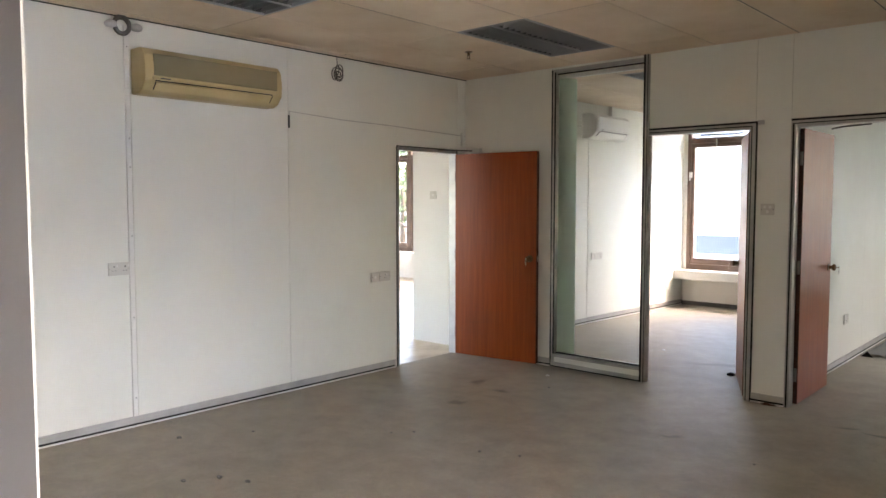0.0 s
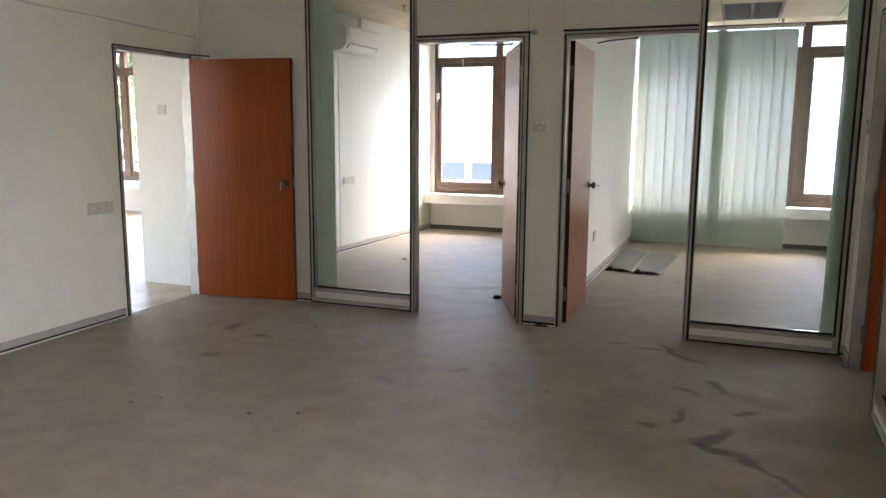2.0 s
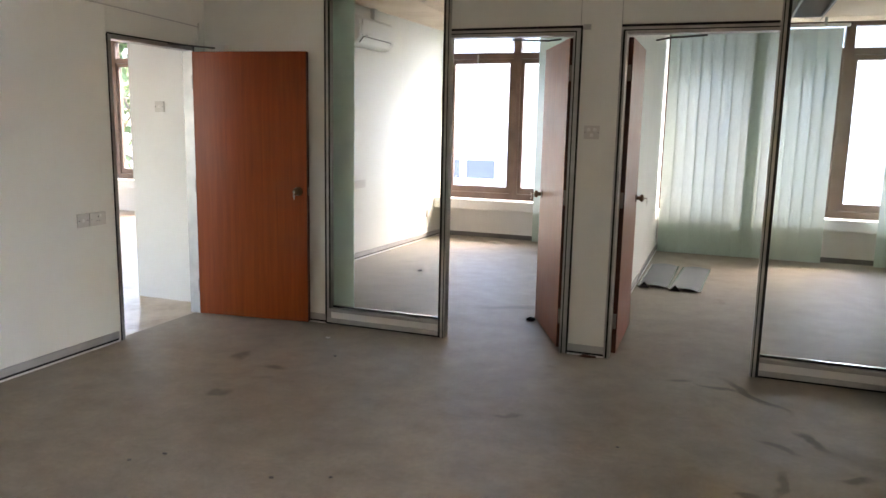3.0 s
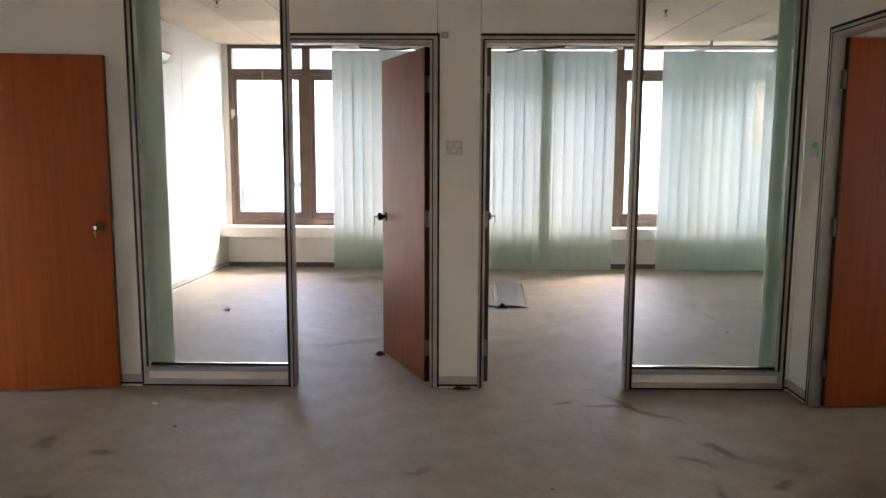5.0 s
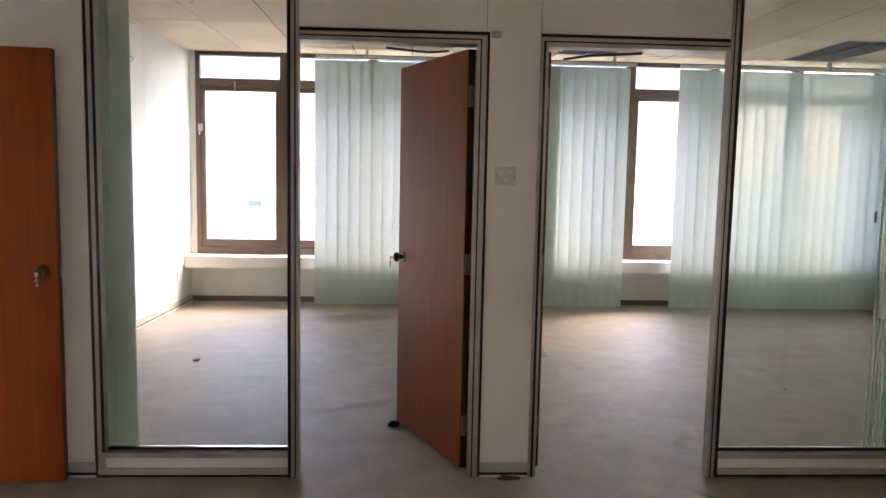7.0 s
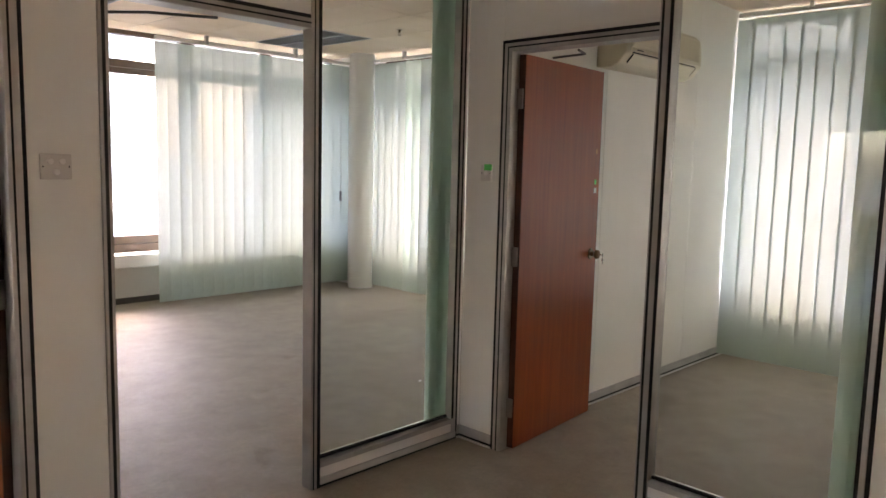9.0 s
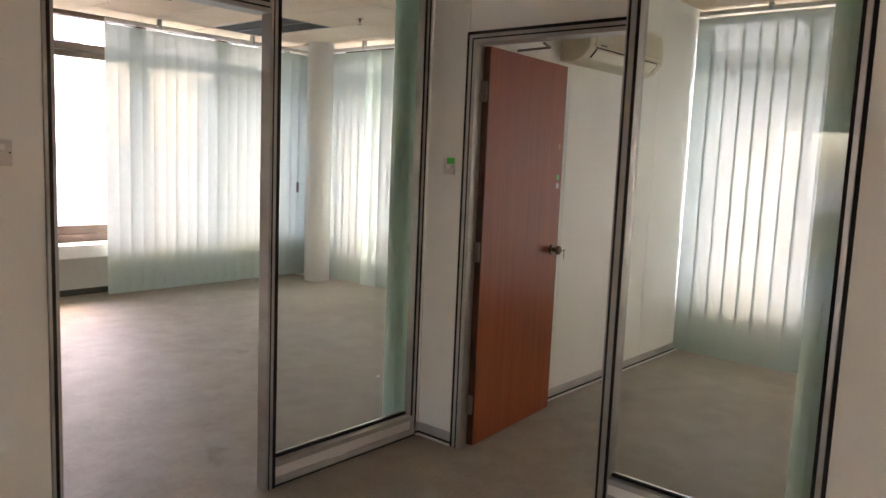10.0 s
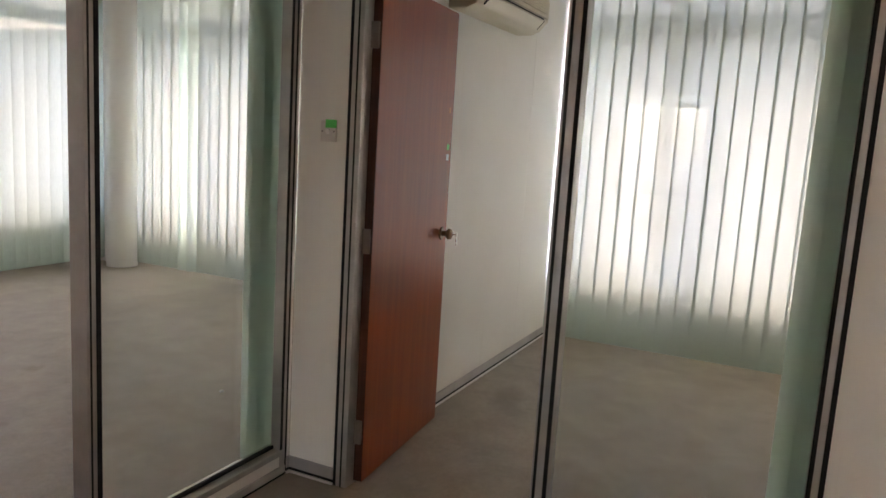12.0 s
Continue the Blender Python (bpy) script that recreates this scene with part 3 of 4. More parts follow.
closer(d, "closer_arm", (3.62, 0.075, 2.068), (3.40, 0.22, 2.073), (3.30, 0.35, 2.073))
# door of the side office
X0, X1 = 5.022, 5.118
d = thing("door_3", "open red-brown veneer door with small green and white stickers", "door", kind="structure")
jamb_member(d, "jamb", (X0, X1, -0.298, -0.248, 0, HEAD - 0.012), [(X0 + 0.002, 5.034, -0.248, -0.234, 0, HEAD), (X0 - 0.0015, X0, -0.276, -0.269, 0, HEAD - 0.03)])
jamb_member(d, "post", (X0 - 0.004, 5.09, -1.160, -1.096, 0, CH), [(X0 - 0.0055, X0, -1.116, -1.105, 0, CH), (X0 - 0.0055, X0, -1.158, -1.143, 0, CH)])
jamb_member(d, "head", (X0, X1, -1.096, -0.298, HEAD - 0.055, HEAD - 0.012), [(X0 + 0.002, 5.034, -1.094, -0.236, HEAD - 0.012, HEAD + 0.003), (X0 - 0.0015, X0, -1.094, -0.27, HEAD - 0.036, HEAD - 0.029)])
leaf3 = door_leaf(d, (5.085, -0.336, 0.012), 5.0, 0.84, 2.055, flip=-1)
for mt, lx, lz, sx, sz, lb in ((GREEN, 0.795, 1.412, 0.011, 0.014, "green sticker"), (PAPER, 0.795, 1.362, 0.015, 0.015, "white sticker"), (ORANGE, 0.795, 1.59, 0.010, 0.014, "faded orange sticker")):
    part("sticker", boxes((lx - sx, lx + sx, -0.0008, -0.0002, lz - sz, lz + sz)), mt, leaf3, lb)
closer(d, "closer_arm", (5.125, -0.62, 2.068), (5.27, -0.56, 2.072), (5.30, -0.345, 2.072))
# door in the west wall
d = thing("door_4", "open flush red-brown door leading to a bright bare room", "door", kind="structure")
jamb_member(d, "jamb", (-0.088, 0.006, DA0, DA0 + 0.03, 0, HA), [(0.0, 0.008, DA0 - 0.006, DA0, 0, HA)])
jamb_member(d, "jamb", (-0.088, 0.006, DA1 - 0.03, DA1, 0, HA), [(0.006, 0.008, DA1 - 0.022, DA1 - 0.014, 0, HA)])
jamb_member(d, "head", (-0.088, 0.006, DA0 + 0.03, DA1 - 0.03, HA - 0.03, HA), [(0.0, 0.008, DA0, DA1, HA, HA + 0.008)])
door_leaf(d, (0.026, -0.186, 0.012), 7.2, 0.905, 1.985, flip=-1)
part("closer_body", boxes((0.06, 0.24, -0.075, -0.03, 2.0, 2.055)), PLASTIC, d, "pale grey door closer body", bevel=0.006)
closer(d, "closer_arm", (0.15, -0.07, 2.03), (0.06, -0.30, 2.03), (0.01, -0.42, 2.028))


# ---- glazed partition panels ----
def glazed(name, label, at, w):
    """Full-height glazing: local x along the wall from the outer edge, y into the office."""
    g = thing(name, label, "glazed panel", at, "glazed partition panels", "structure")
    part("stile", boxes((0.0, 0.034, -0.008, 0.041, 0.045, 2.725)), ALU, g, bevel=0.003)
    part("gasket", boxes((-0.016, 0.0, -0.004, 0.05, 0.0, 2.725)), GASKET, g)
    part("gasket", boxes((0.020, 0.034, -0.0095, -0.007, 0.1215, 2.70)), GASKET, g)
    part("head_rail", boxes((0.026, w, -0.006, 0.041, 2.69, 2.725)), ALU, g, bevel=0.004)
    part("gasket", boxes((0.034, w, 0.020, 0.034, 2.68, 2.69)), GASKET, g)
    part("sill_rail", boxes((0.0, w, -0.005, 0.084, 0.045, 0.095)), PLASTIC, g, "white lower rail", bevel=0.003)
    part("bead", boxes((0.034, w, -0.012, 0.036, 0.095, 0.121)), ALU, g, bevel=0.003)
    part("gasket", boxes((0.034, w, 0.027, 0.0345, 0.121, 0.135)), GASKET, g)
    part("bead", boxes((0.034, w, 0.0415, 0.056, 0.095, 0.134)), STEEL, g)
    part("skirting_strip", boxes((0.0, w, -0.012, 0.07, 0.012, 0.045)), SKIRT, g, bevel=0.002)
    part("gasket", boxes((0.0, w, -0.008, 0.06, 0.0, 0.012)), GASKET, g)
    pane = part("pane", boxes((0.03, w, 0.035, 0.041, 0.119, 2.70)), GLASS, g)
    pane.visible_shadow = False
    return g


glazed("window_2", "full-height clear glazing in an aluminium partition", pose(1.05, 0, 0), 0.898)
# mirrored runs: outer edge on the far side, so build from the corner
glazed("window_3", "full-height clear glazing beside the corner office door", pose(4.99, 0, 0) @ Matrix.Diagonal((-1, 1, 1, 1)), 0.922)
glazed("window_4", "full-height clear glazing beside the side office door", pose(5.03, -2.018, 0, 0, 0, 90) @ Matrix.Diagonal((1, -1, 1, 1)), 0.858)


# ---- vertical blinds ----
def slat_mesh(name, width, length, material):
    bm = bmesh.new()
    n, rows_ = 6, 8
    grid = []
    for j in range(rows_ + 1):
        z = -length * j / rows_
        row = []
        for i in range(n + 1):
            u = i / n - 0.5
            row.append(bm.verts.new((u * width, 0.0035 * (1 - 4 * u * u), z)))
        grid.append(row)
    for j in range(rows_):
        for i in range(n):
            bm.faces.new((grid[j][i], grid[j][i + 1], grid[j + 1][i + 1], grid[j + 1][i]))
    return mesh_of(bm, name, material, smooth=True)


SLAT = slat_mesh("slat", 0.134, 2.59, BLIND)
LONGSLAT = slat_mesh("slat", 0.134, 2.645, BLIND)
STACK = slat_mesh("slat", 0.127, 2.625, SHADEBLIND)


def vertical_blind(label, at, length, pitch=0.119, skip=(), turned={}, cord=None, doubled=(), slat=None):
    """Local x along the rail, z at the rail."""
    vb = thing("vertical_blind", label, "vertical blind", at, "vertical blinds")
    part("head_rail", boxes((0, length, -0.02, 0.02, 0.002, 0.036)), PLASTIC, vb, "white head rail", bevel=0.004)
    k, x = 0, 0.06
    while x < length - 0.03:
        if k not in skip:
            ob = new("slat", slat or SLAT)
            ob.parent = vb
            ang = turned.get(k, random.uniform(3.2, 4.6))
            ob.matrix_basis = pose(x + random.uniform(-0.003, 0.003), 0, -0.015, 0, random.uniform(-0.06, 0.06), ang)
        if k in doubled:
            ob = new("slat", slat or SLAT)
            ob.parent = vb
            ob.matrix_basis = pose(x + 0.085, 0.012, -0.015, 0, 0, 3)
        if k % 9 == 4:
            part("rail_clip", boxes((x - 0.014, x + 0.014, -0.024, 0.024, 0.012, CH - at.translation.z)), SKIRT, vb, "grey ceiling clip")
        x += pitch
        k += 1
    if cord is not None:
        tube("pull_cord", [(cord, -0.05, 0.0), (cord, -0.05, -1.0), (cord + 0.004, -0.05, -1.75)], 0.003, PALECABLE, vb)
        part("cord_weight", boxes((cord - 0.010, cord + 0.010, -0.062, -0.038, -1.62, -1.50)), CABLE, vb, "grey cord weight", bevel=0.003)
    return vb


BT = 2.645
vertical_blind("pale green vertical blind drawn across half a window", pose(1.53, 4.5, BT), 1.40)
vertical_blind("pale green vertical blind with a bunched fold", pose(3.09, 4.5, BT), 1.85, doubled=(7,))
vertical_blind("pale green vertical blind closed across three windows", pose(5.42, 4.5, BT), 2.40, 0.121, cord=2.25)
vertical_blind("pale green vertical blind with a gap and twisted slats", pose(7.86, 4.10, BT, 0, 0, -90), 3.98, turned={5: 76, 6: 62, 7: 14}, cord=0.02)
vertical_blind("pale green vertical blind closed over the side windows", pose(7.93, -0.19, 2.683, 0, 0, -90), 2.5, slat=LONGSLAT)


def blind_stack(label, at, step=0.020):
    bs = thing("blind_stack", label, "vertical blind", at, "stacked blinds behind glass")
    for k in range(9):
        ob = new("slat", STACK)
        ob.parent = bs
        ob.matrix_basis = pose(0.015 + step * k, 0, 0, 0, 0, 58 + random.uniform(-7, 7))
    part("head_rail", boxes((-0.03, 0.95, -0.022, 0.022, 0.005, 0.04)), PLASTIC, bs, "white head rail", bevel=0.004)
    return bs


blind_stack("green vertical blind slats stacked behind the glass", pose(1.02, 0.17, 2.66), 0.012)
blind_stack("green vertical blind slats stacked behind the glass", pose(5.105, 0.17, 2.66, 0, 0, 180))
blind_stack("green vertical blind slats stacked behind the glass", pose(5.17, -2.085, 2.66, 0, 0, 90))

# ---- round column ----
bm = bmesh.new()
disc(bm, (7.785, 4.20, 0), (0, 0, 1), 0.148, CH, 40)
whole("column", bm, PLASTER, "round white plastered column in the window corner", "column", "structure", smooth=False)


# unseen pier added to stop daylight leaking round the column
whole("light_stop_pier", boxes((7.83, EX - 0.001, 4.37, NY - 0.001, 0.0, CH)), PLASTER, "white plastered pier behind the column, added to stop stray daylight", "column", "structure")

# ---- air conditioners ----
def air_conditioner(label, at, w, body, panel, slats=False):
    """Wall unit: local x along the wall, -y into the room, z up from its underside."""
    ac = thing("air_conditioner", label, "air conditioner", at, "wall air conditioners")
    h, dp = 0.30, 0.20
    bm = bmesh.new()
    prof = [(0, 0.0), (-0.10, 0.0), (-0.15, 0.02), (-dp, 0.075), (-dp - 0.004, h * 0.55), (-dp + 0.008, h - 0.05), (-dp + 0.045, h - 0.008), (-dp + 0.08, h), (0, h)]
    ends = [[bm.verts.new((x, y, z)) for y, z in prof] for x in (0.0, w)]
    n = len(prof)
    for i in range(n):
        bm.faces.new((ends[0][i], ends[0][(i + 1) % n], ends[1][(i + 1) % n], ends[1][i]))
    bm.faces.new(ends[0][::-1])
    bm.faces.new(ends[1])
    part("casing", bm, body, ac, bevel=0.012)
    part("front_panel", boxes((0.06, w - 0.05, -dp - 0.010, -dp + 0.02, 0.115, h - 0.045)), panel, ac, "faded front grille panel", bevel=0.004)
    part("trim_strip", boxes((0.05, w - 0.04, -dp - 0.013, -dp + 0.02, 0.088, 0.108)), body, ac, bevel=0.003)
    part("outlet_slot", boxes((0.07, w - 0.09, -dp - 0.004, -dp + 0.03, 0.078, 0.0845)), DARK, ac, "dark air outlet")
    part("louvre", boxes((0.075, w - 0.095, -0.006, 0.002, -0.060, 0.0)), body, ac, bevel=0.002, at=pose(0, -dp - 0.002, 0.074, 42))
    if slats:
        for k in range(9):
            part("grille_slat", boxes((0.07, w - 0.06, -dp - 0.014, -dp - 0.008, 0.125 + 0.014 * k, 0.131 + 0.014 * k)), body, ac)
    for ex in (0.072, w - 0.092):
        part("flap_gap", boxes((ex - 0.0015, ex + 0.0015, -0.0075, 0.002, -0.062, 0.0)), DARK, ac, at=pose(0, -dp - 0.002, 0.074, 42))
    part("maker_badge", boxes((0.10, 0.17, -dp - 0.0145, -dp - 0.013, 0.094, 0.101)), CABLE, ac)
    return ac


air_conditioner("yellowed old wall air conditioner with a grey-green panel", pose(0.0, -3.44, 2.24, 0, 0, 90), 1.07, OLDPLASTIC, OLDPANEL)
air_conditioner("white wall air conditioner in a small office", pose(0.0, 2.2, 2.305, 0, 0, 90), 0.85, PLASTIC, PLASTIC)
whole("pipe_cover", boxes((0.001, 0.075, 2.80, 2.88, 2.607, CH - 0.002)), PLASTIC, "white pipe cover from air conditioner to ceiling", "pipe cover", bevel=0.004)
air_conditioner("cream ribbed wall air conditioner above a white wall", pose(5.97, -0.175, 2.105), 0.96, CREAM, CREAM, True)


# ---- ceiling lamps ----
def troffer(at, label):
    tf = thing("ceiling_lamp", label, "ceiling lamp", at, "recessed louvre lamps")
    w, l = TX - 0.012, TY - 0.012
    part("housing", boxes((0, 0.012, 0, l, -0.002, 0.095), (w - 0.012, w, 0, l, -0.002, 0.095), (0.012, w - 0.012, 0, 0.012, -0.002, 0.095), (0.012, w - 0.012, l - 0.012, l, -0.002, 0.095),
                          (0, w, 0, l, 0.096, 0.10)), TROFFER, tf)
    part("centre_spine", boxes((w / 2 - 0.007, w / 2 + 0.007, 0.012, l - 0.012, 0.0, 0.05)), TROFFER, tf)
    for cx in (w * 0.26, w * 0.74):
        bm = bmesh.new()
        disc(bm, (cx, 0.03, 0.06), (0, 1, 0), 0.013, l - 0.06, 12)
        part("tube", bm, PLASTIC, tf, "unlit fluorescent tube")
        bm = bmesh.new()
        for s in (-1, 1):
            for k in range(8):
                a0, a1 = k / 8, (k + 1) / 8
                q = [(cx + s * (0.02 + 0.105 * a), 0.085 - 0.08 * a * a) for a in (a0, a1)]
                v = [bm.verts.new((q[0][0], 0.014, q[0][1])), bm.verts.new((q[1][0], 0.014, q[1][1])), bm.verts.new((q[1][0], l - 0.014, q[1][1])), bm.verts.new((q[0][0], l - 0.014, q[0][1]))]
                bm.faces.new(v)
        part("reflector", bm, REFLECT, tf, smooth=True)
        for k in range(17):
            y = 0.05 + (l - 0.10) * k / 16
            part("louvre_blade", boxes((cx - 0.12, cx + 0.12, y - 0.002, y + 0.002, 0.002, 0.046)), LOUVRE, tf)
    return tf


for a, b in LAMPS:
    troffer(pose(a + 0.006, b + 0.006, CH), "unlit recessed fluorescent lamp with mirrored louvres")


def sprinkler(x, y):
    sp = thing("sprinkler", "small brass ceiling sprinkler head", "sprinkler", pose(x, y, CH), "ceiling sprinklers")
    bm = bmesh.new()
    disc(bm, (0, 0, -0.004), (0, 0, 1), 0.032, 0.004, 20)
    part("rosette", bm, BRASS, sp)
    bm = bmesh.new()
    disc(bm, (0, 0, -0.03), (0, 0, 1), 0.010, 0.026, 12)
    box(bm, -0.012, -0.009, -0.002, 0.002, -0.055, -0.028)
    box(bm, 0.009, 0.012, -0.002, 0.002, -0.055, -0.028)
    disc(bm, (0, 0, -0.058), (0, 0, 1), 0.017, 0.003, 14)
    part("nozzle", bm, BRASS, sp)


for x, y in ((0.94, -1.07), (2.56, -2.05), (0.9, 2.2), (1.45, 3.9), (6.9, 2.6), (4.9, 2.6)):
    sprinkler(x, y)


# ---- sockets and switches ----
def plate(label, at, w, h, kind="socket", gangs=2):
    """Wall plate: local x across, -y out of the wall, centred."""
    pl = thing("wall_socket" if kind == "socket" else "light_switch", label, "socket" if kind == "socket" else "switch", at, "wall plates")
    part("plate", boxes((-w / 2, w / 2, -0.012, 0, -h / 2, h / 2)), PLATE, pl, bevel=0.003)
    for g in range(gangs):
        cx = -w / 2 + w * (g + 0.5) / gangs
        if kind == "socket":
            part("pin_slots", boxes((cx - 0.003, cx + 0.003, -0.0135, -0.012, 0.010, 0.020), (cx - 0.014, cx - 0.007, -0.0135, -0.012, -0.014, -0.010),
                                    (cx + 0.007, cx + 0.014, -0.0135, -0.012, -0.014, -0.010)), DARK, pl)
            part("rocker", boxes((cx + 0.016, cx + 0.024, -0.016, -0.012, 0.012, 0.028)), PLASTIC, pl, bevel=0.001)
        else:
            dz = 0.0
            if gangs == 3:
                cx, dz = ((-0.019, 0.018), (0.019, 0.018), (0.0, -0.018))[g]
            bm = bmesh.new()
            disc(bm, (cx, -0.012, dz), (0, -1, 0), 0.0115, 0.005, 18, 0.0095)
            part("button", bm, PLASTIC, pl)
    for s in (-1, 1):
        bm = bmesh.new()
        disc(bm, (s * (w / 2 - 0.008), -0.012, 0), (0, -1, 0), 0.003, 0.001, 8)
        part("screw", bm, STEEL if kind == "socket" else DARK, pl)
    return pl


plate("white double wall socket beside conduit", pose(0, -3.555, 1.085, 0, 0, 90), 0.146, 0.086)
plate("blank white plate beside a socket", pose(0, -1.255, 0.855, 0, 0, 90), 0.086, 0.086, "switch", 1)
plate("white single wall socket near the door", pose(0, -1.135, 0.855, 0, 0, 90), 0.13, 0.086, "socket", 1)
plate("white two-gang light switch between doors", pose(2.968, 0, 1.472), 0.10, 0.086, "switch", 3)
plate("white double wall socket in a small office", pose(0.014, 2.56, 0.84, 0, 0, 87.3), 0.25, 0.09)
plate("white wall socket near the skirting", pose(lining_x(4.42) + 0.001, 4.42, 0.335, 0, 0, 87.3), 0.12, 0.10, "socket", 1)
plate("white wall socket behind an open door", pose(3.045, 1.97, 0.42, 0, 0, 90), 0.13, 0.09, "socket", 1)
plate("small white switch on bright wall stub", pose(-0.54, 0.11, 1.60), 0.09, 0.086, "switch", 1)
sw = plate("white light switch with a green sticker", pose(5.03, -0.150, 1.468, 0, 0, -90), 0.072, 0.082, "switch", 1)
part("sticker", boxes((-0.012, 0.040, -0.0135, -0.0125, 0.014, 0.046)), GREEN, sw, "bright green sticker")
bx = thing("door_contact", "small grey contact box at the door head", "sensor", pose(2.905, 0, 2.122))
part("casing", boxes((-0.02, 0.025, -0.018, 0, -0.016, 0.016)), SKIRT, bx, bevel=0.003)

# ---- conduit and cables on the west wall ----
cd = thing("conduit", "white vertical cable conduit with small screws", "conduit", pose(0, -3.471, 0))
part("trunking", boxes((0.0, 0.014, -0.016, 0.016, 0.072, 2.69)), PLASTIC, cd, bevel=0.002)
for z in (0.2, 0.75, 1.3, 1.76, 1.95, 2.55):
    bm = bmesh.new()
    disc(bm, (0.014, 0.004, z), (1, 0, 0), 0.004, 0.001, 8)
    part("screw", bm, DARK, cd)


def coil(name, label, at, r, turns, rad, mat, tails, mess=0.12):
    c = thing(name, label, "cable", at)
    pts = []
    for k in range(turns * 18 + 1):
        a = 2 * math.pi * k / 18
        rr = r * (1 + mess * math.sin(a * 0.37))
        pts.append((0.022 + 0.014 * math.sin(a * 0.31 + 1), rr * math.sin(a) * (0.75 + 0.25 * math.sin(a * 0.17)) + mess * r * math.sin(a * 0.13),
                    rr * math.cos(a) - mess * r * math.sin(a * 0.21)))
    tube("loop", pts, rad, mat, c)
    for t_ in tails:
        tube("tail", t_, rad * 0.8, mat, c)


coil("pipe_coil", "dark coiled pipe ends with cloudy plastic wrap", pose(0, -3.505, 2.685), 0.055, 3, 0.010, CABLE, [[(0.02, 0, 0.05), (0.015, 0.03, 0.08)], [(0.02, 0.05, 0.03), (0.01, 0.06, -0.02)]])
for dy in (-0.09, 0.08):
    bm = bmesh.new()
    bmesh.ops.create_icosphere(bm, subdivisions=2, radius=0.035, matrix=Matrix.Diagonal((0.7, 1.2, 0.8, 1)))
    for v in bm.verts:
        v.co *= 1 + 0.25 * noise.noise(v.co * 30)
    whole("plastic_wrap", bm, PALECABLE, "crumpled cloudy plastic wrap on a pipe end", "plastic wrap", at=pose(0.03, -3.49 + dy, 2.68))
coil("cable_coil", "small coil of grey cable hanging from ceiling", pose(0, -1.68, 2.605), 0.042, 6, 0.0042, CABLE, [[(0.02, 0, 0.05), (0.012, 0.0, 0.145)]], 0.42)
w = thing("wall_cable", "thin grey cable along the panel joint", "cable", pose(0, -2.17, 2.245))
tube("cable", [(0.006, 0.0, -0.10), (0.006, 0.005, 0.0), (0.006, 0.55, -0.025), (0.006, 1.1, -0.03), (0.006, 1.6, -0.045), (0.006, 2.15, -0.06)], 0.004, PALECABLE, w)
part("cable_end", boxes((0.002, 0.012, -0.006, 0.006, -0.13, -0.03)), DARK, w)
part("cable_cover", boxes((0.0, 0.02, 2.09, 2.13, -0.16, -0.03)), WALL, w, "white cable cover", bevel=0.003)

# ---- loose things on the floors ----
def light_tray(at):
    tr = thing("lamp_reflector", "loose silver lamp reflector lying on carpet", "lamp part", at, "reflectors on the floor")
    bm = bmesh.new()
    for k in range(6):
        a0, a1 = k / 6, (k + 1) / 6
        z0, z1 = [0.010 + 0.022 * math.sin(math.pi * a) ** 0.7 for a in (a0, a1)]
        bm.faces.new([bm.verts.new(v) for v in ((0.27 * a0, 0, z0), (0.27 * a1, 0, z1), (0.27 * a1, 1.25, z1), (0.27 * a0, 1.25, z0))])
    bmesh.ops.remove_doubles(bm, verts=bm.verts[:], dist=0.0005)
    bmesh.ops.solidify(bm, geom=bm.faces[:], thickness=0.003)
    part("reflector_sheet", bm, REFLECT, tr)
    part("edge_lip", boxes((-0.012, 0.004, 0, 1.25, 0.0, 0.016)), STEEL, tr)
    part("edge_lip", boxes((0.266, 0.282, 0, 1.25, 0.0, 0.016)), STEEL, tr)
    bm = bmesh.new()
    vs = [bm.verts.new(v) for v in ((0.0, -0.004, 0), (0.10, -0.004, 0), (0.05, -0.004, 0.055), (0.0, -0.02, 0), (0.10, -0.02, 0), (0.05, -0.02, 0.055))]
    for f in ((0, 2, 1), (3, 4, 5), (0, 1, 4, 3), (1, 2, 5, 4), (2, 0, 3, 5)):
        bm.faces.new([vs[i] for i in f])
    part("end_bracket", bm, GASKET, tr, "black end bracket")
    return tr


t1 = light_tray(pose(3.09, 2.44, 0.0, 0, 0, -1))
copy_thing(t1, pose(3.38, 2.40, 0.0, 0, 0, -3))


def clump(name, label, at, s, mat, seed):
    bm = bmesh.new()
    bmesh.ops.create_icosphere(bm, subdivisions=2, radius=1.0)
    for v in bm.verts:
        n = noise.noise(v.co * 1.8 + Vector((seed, seed * 2, 0)))
        v.co *= 1 + 0.5 * n
        v.co = Vector((v.co.x * s[0], v.co.y * s[1], max(v.co.z, -0.5) * s[2] + 0.5 * s[2]))
    return whole(name, bm, mat, label, "debris", at=at)


clump("door_wedge", "dark rubber scrap against an open door", pose(2.45, 0.73, 0), (0.035, 0.025, 0.022), GASKET, 1)
clump("carpet_scrap", "dark torn scrap beside the partition base", pose(3.02, -0.03, 0), (0.06, 0.022, 0.010), LIPPING, 2)
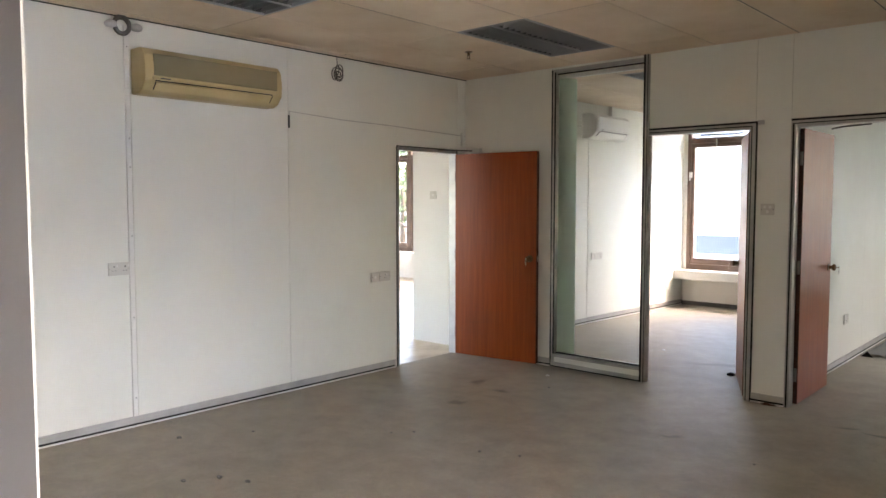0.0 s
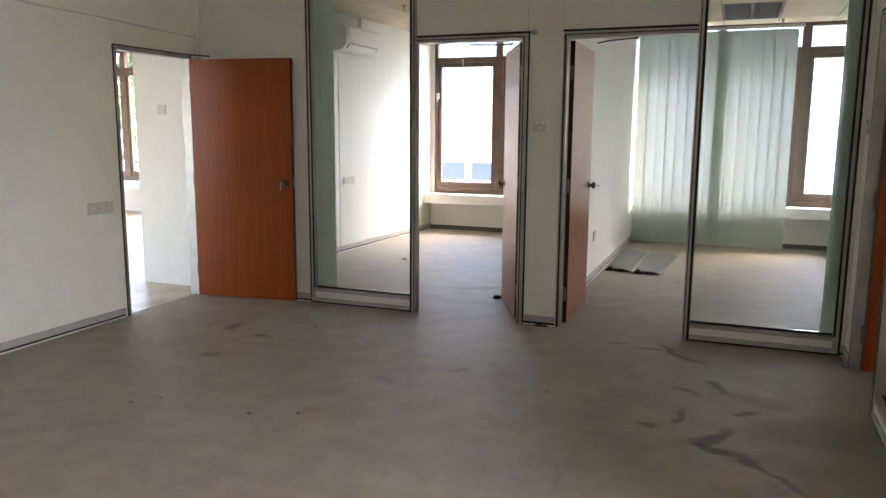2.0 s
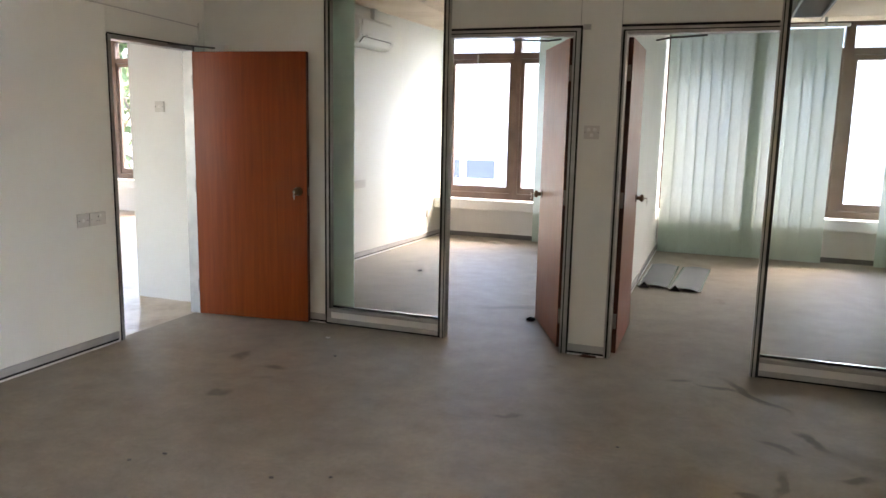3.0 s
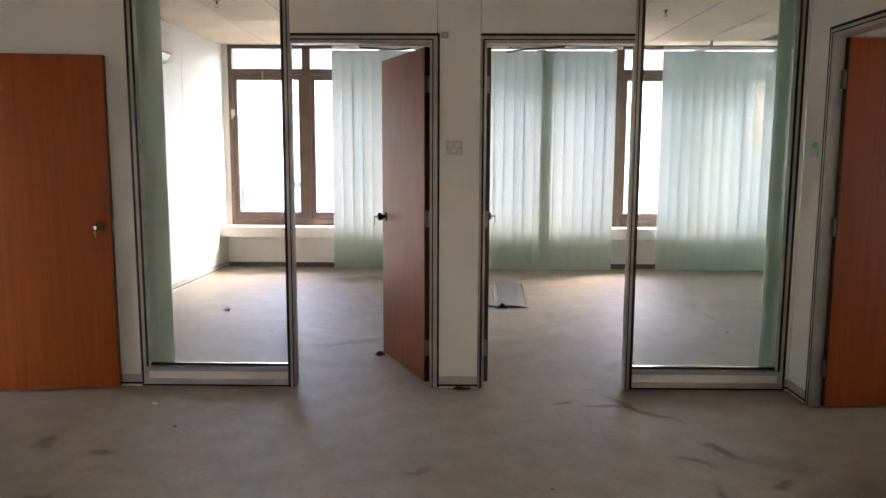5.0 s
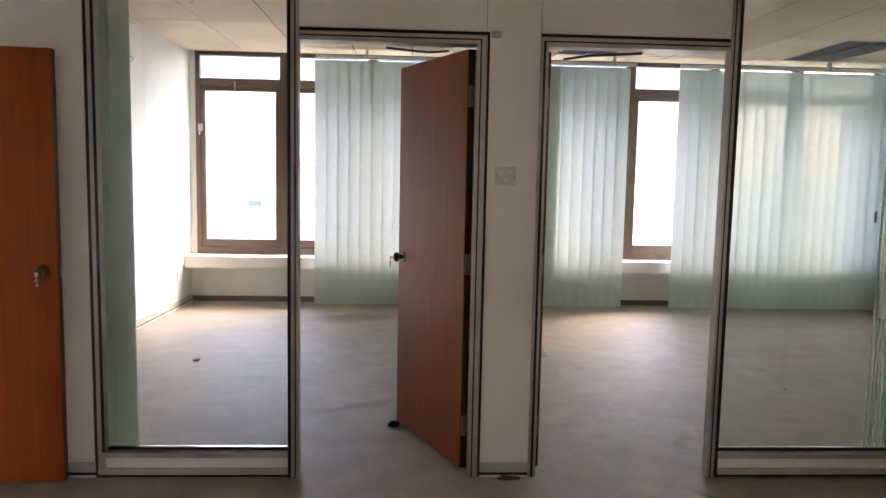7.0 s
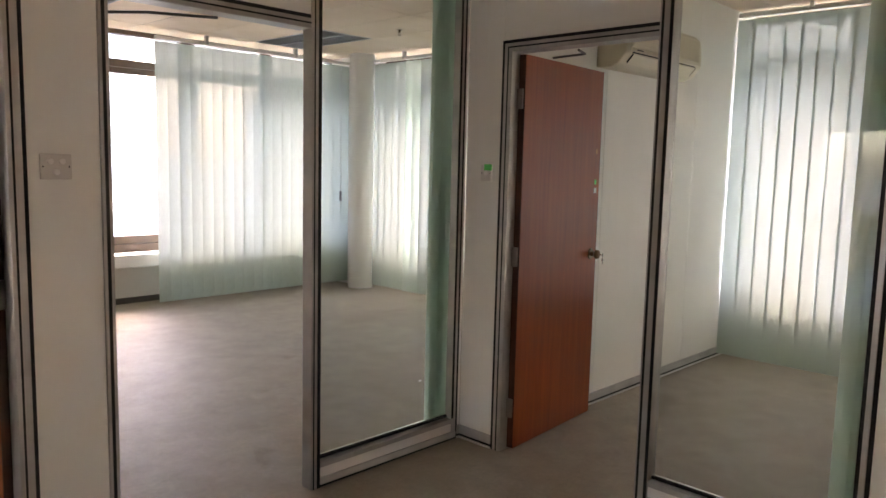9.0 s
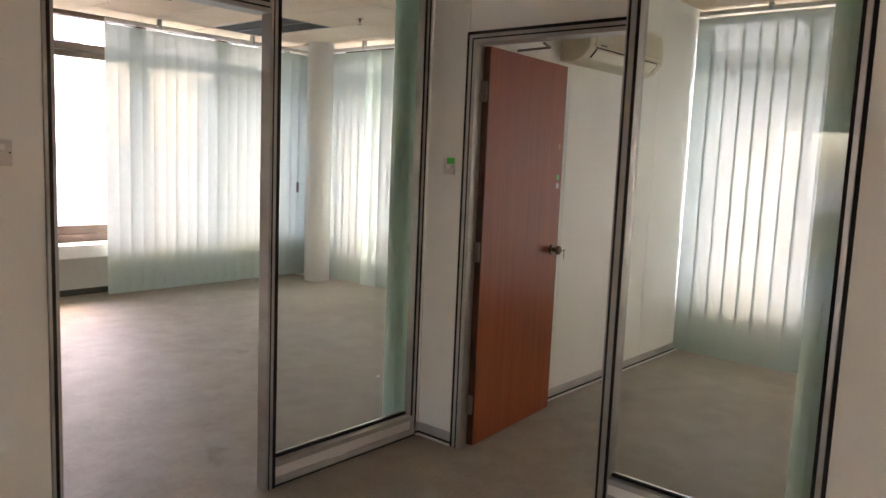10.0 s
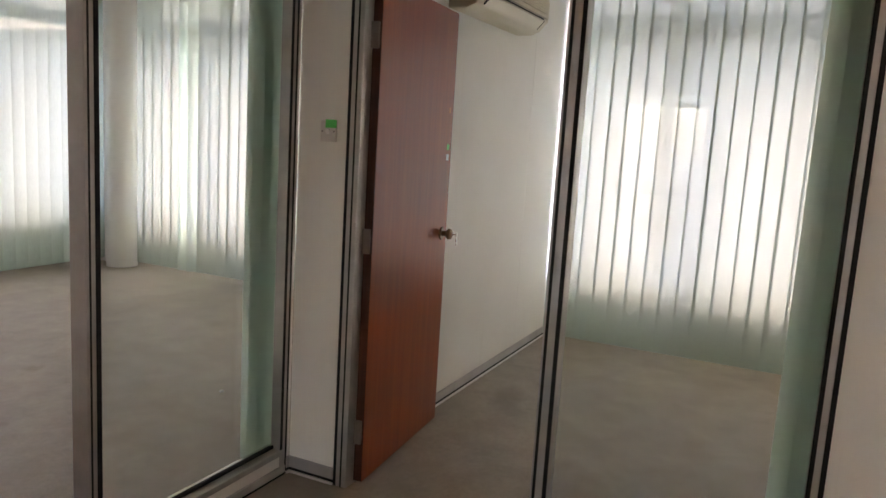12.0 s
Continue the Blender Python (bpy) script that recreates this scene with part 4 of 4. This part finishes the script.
for k, (x, y, s) in enumerate(((1.25, -0.35, 0.016), (1.5, -0.7, 0.012), (0.9, 2.2, 0.03), (1.5, 1.4, 0.016), (0.7, -3.0, 0.014), (2.3, -2.2, 0.010), (1.4, -2.4, 0.010), (3.4, -1.4, 0.009), (5.6, 0.9, 0.014), (5.2, 1.5, 0.012), (0.46, -3.40, 0.022), (1.27, -3.60, 0.022), (1.44, -3.53, 0.020), (1.17, -3.76, 0.018), (1.50, -2.29, 0.012), (2.07, -2.30, 0.012))):
    clump("litter_bit", "tiny crumb of litter on the carpet", pose(x, y, 0), (s, s * 0.7, s * 0.4), PAPER if k in (0, 3, 8) else CABLE, 3 + k)

# ---- outside ----
whole("ground", boxes((-600, 600, -600, 900, -4.4, -4.2)), GROUND, "dull ground far below the windows", "ground", "structure")


def far_building(label, at, w, h, dp, openings, sign):
    """A pale block with openings (x0, x1, z0, z1) and one sign board on its face."""
    fb = thing("building", label, "building", at)
    part("wall", boxes((0, w, 0, dp, 0, h)), FACADE, fb)
    part("roof", boxes((-0.4, w + 0.4, -0.4, dp + 0.4, h, h + 0.5)), FACADE, fb)
    for x0, x1, z0, z1 in openings:
        wd = part("window", boxes((x0, x1, -0.03, 0.05, z0, z1)), FARGLASS, fb, "dark window band")
        part("sill", boxes((x0 - 0.1, x1 + 0.1, -0.25, -0.04, z0 - 0.12, z0)), FACADE, wd)
    for k in range(1, int(h / 3.2)):
        part("floor_band", boxes((0, w, -0.12, 0.02, k * 3.2 - 0.9, k * 3.2 - 0.75)), FACADE, fb)
    part("sign_board", boxes(sign), REDSIGN, fb, "faded red board")
    return fb


far_building("pale hazy block across the street", pose(-16, 34, -4.2), 34, 13, 12,
             [(3.8, 6.2, 2.9, 3.9), (6.6, 8.2, 2.9, 3.9), (10.6, 11.3, 3.8, 4.1)],
             (13.1, 13.8, -0.3, -0.05, 4.7, 6.0))
far_building("pale hazy block beside the side windows", pose(40, 60, -4.2, 0, 0, -90), 76, 11, 12,
             [(30, 32, 3, 4.5), (36, 38, 3, 4.5), (42, 44, 3, 4.5)], (23.0, 25.5, -0.3, -0.05, 2.0, 9.5))


def tree(label, at, h, seed):
    rng = random.Random(seed)
    tr = thing("tree", label, "tree", at, "trees outside")
    bm = bmesh.new()
    disc(bm, (0, 0, 0), (0, 0, 1), 0.22, h * 0.6, 10, 0.10)
    tips = []
    for k in range(9):
        a, el = rng.uniform(0, 6.28), rng.uniform(0.3, 1.2)
        z0 = h * rng.uniform(0.35, 0.6)
        v = Vector((math.cos(a) * math.cos(el), math.sin(a) * math.cos(el), math.sin(el))) * h * rng.uniform(0.22, 0.36)
        disc(bm, (0, 0, z0), v, 0.07, v.length, 6, 0.02)
        tips.append(Vector((0, 0, z0)) + v)
    part("trunk", bm, BARK, tr)
    verts, faces = [], []
    for tp in tips:
        for k in range(260):
            c = tp + Vector((rng.gauss(0, 1), rng.gauss(0, 1), rng.gauss(0, 0.7))) * h * 0.10
            u = Vector((rng.gauss(0, 1), rng.gauss(0, 1), rng.gauss(0, 1))).normalized()
            v = u.cross(Vector((rng.gauss(0, 1), rng.gauss(0, 1), rng.gauss(0, 1)))).normalized()
            s = rng.uniform(0.10, 0.2)
            b0 = len(verts)
            verts += [c - u * s, c + v * s * 0.5, c + u * s, c - v * s * 0.5]
            faces.append((b0, b0 + 1, b0 + 2, b0 + 3))
    me = bpy.data.meshes.new("crown")
    me.from_pydata([tuple(v) for v in verts], [], faces)
    me.materials.append(LEAF)
    ob = new("crown", me)
    ob.parent = tr
    return tr


for k, (x, y, h) in enumerate(((-14.5, 15, 9.5), (-19, 18, 10.5), (-11, 19, 8.5))):
    tree("green broadleaf tree in bright haze", pose(x, y, -4.2), h, 20 + k)
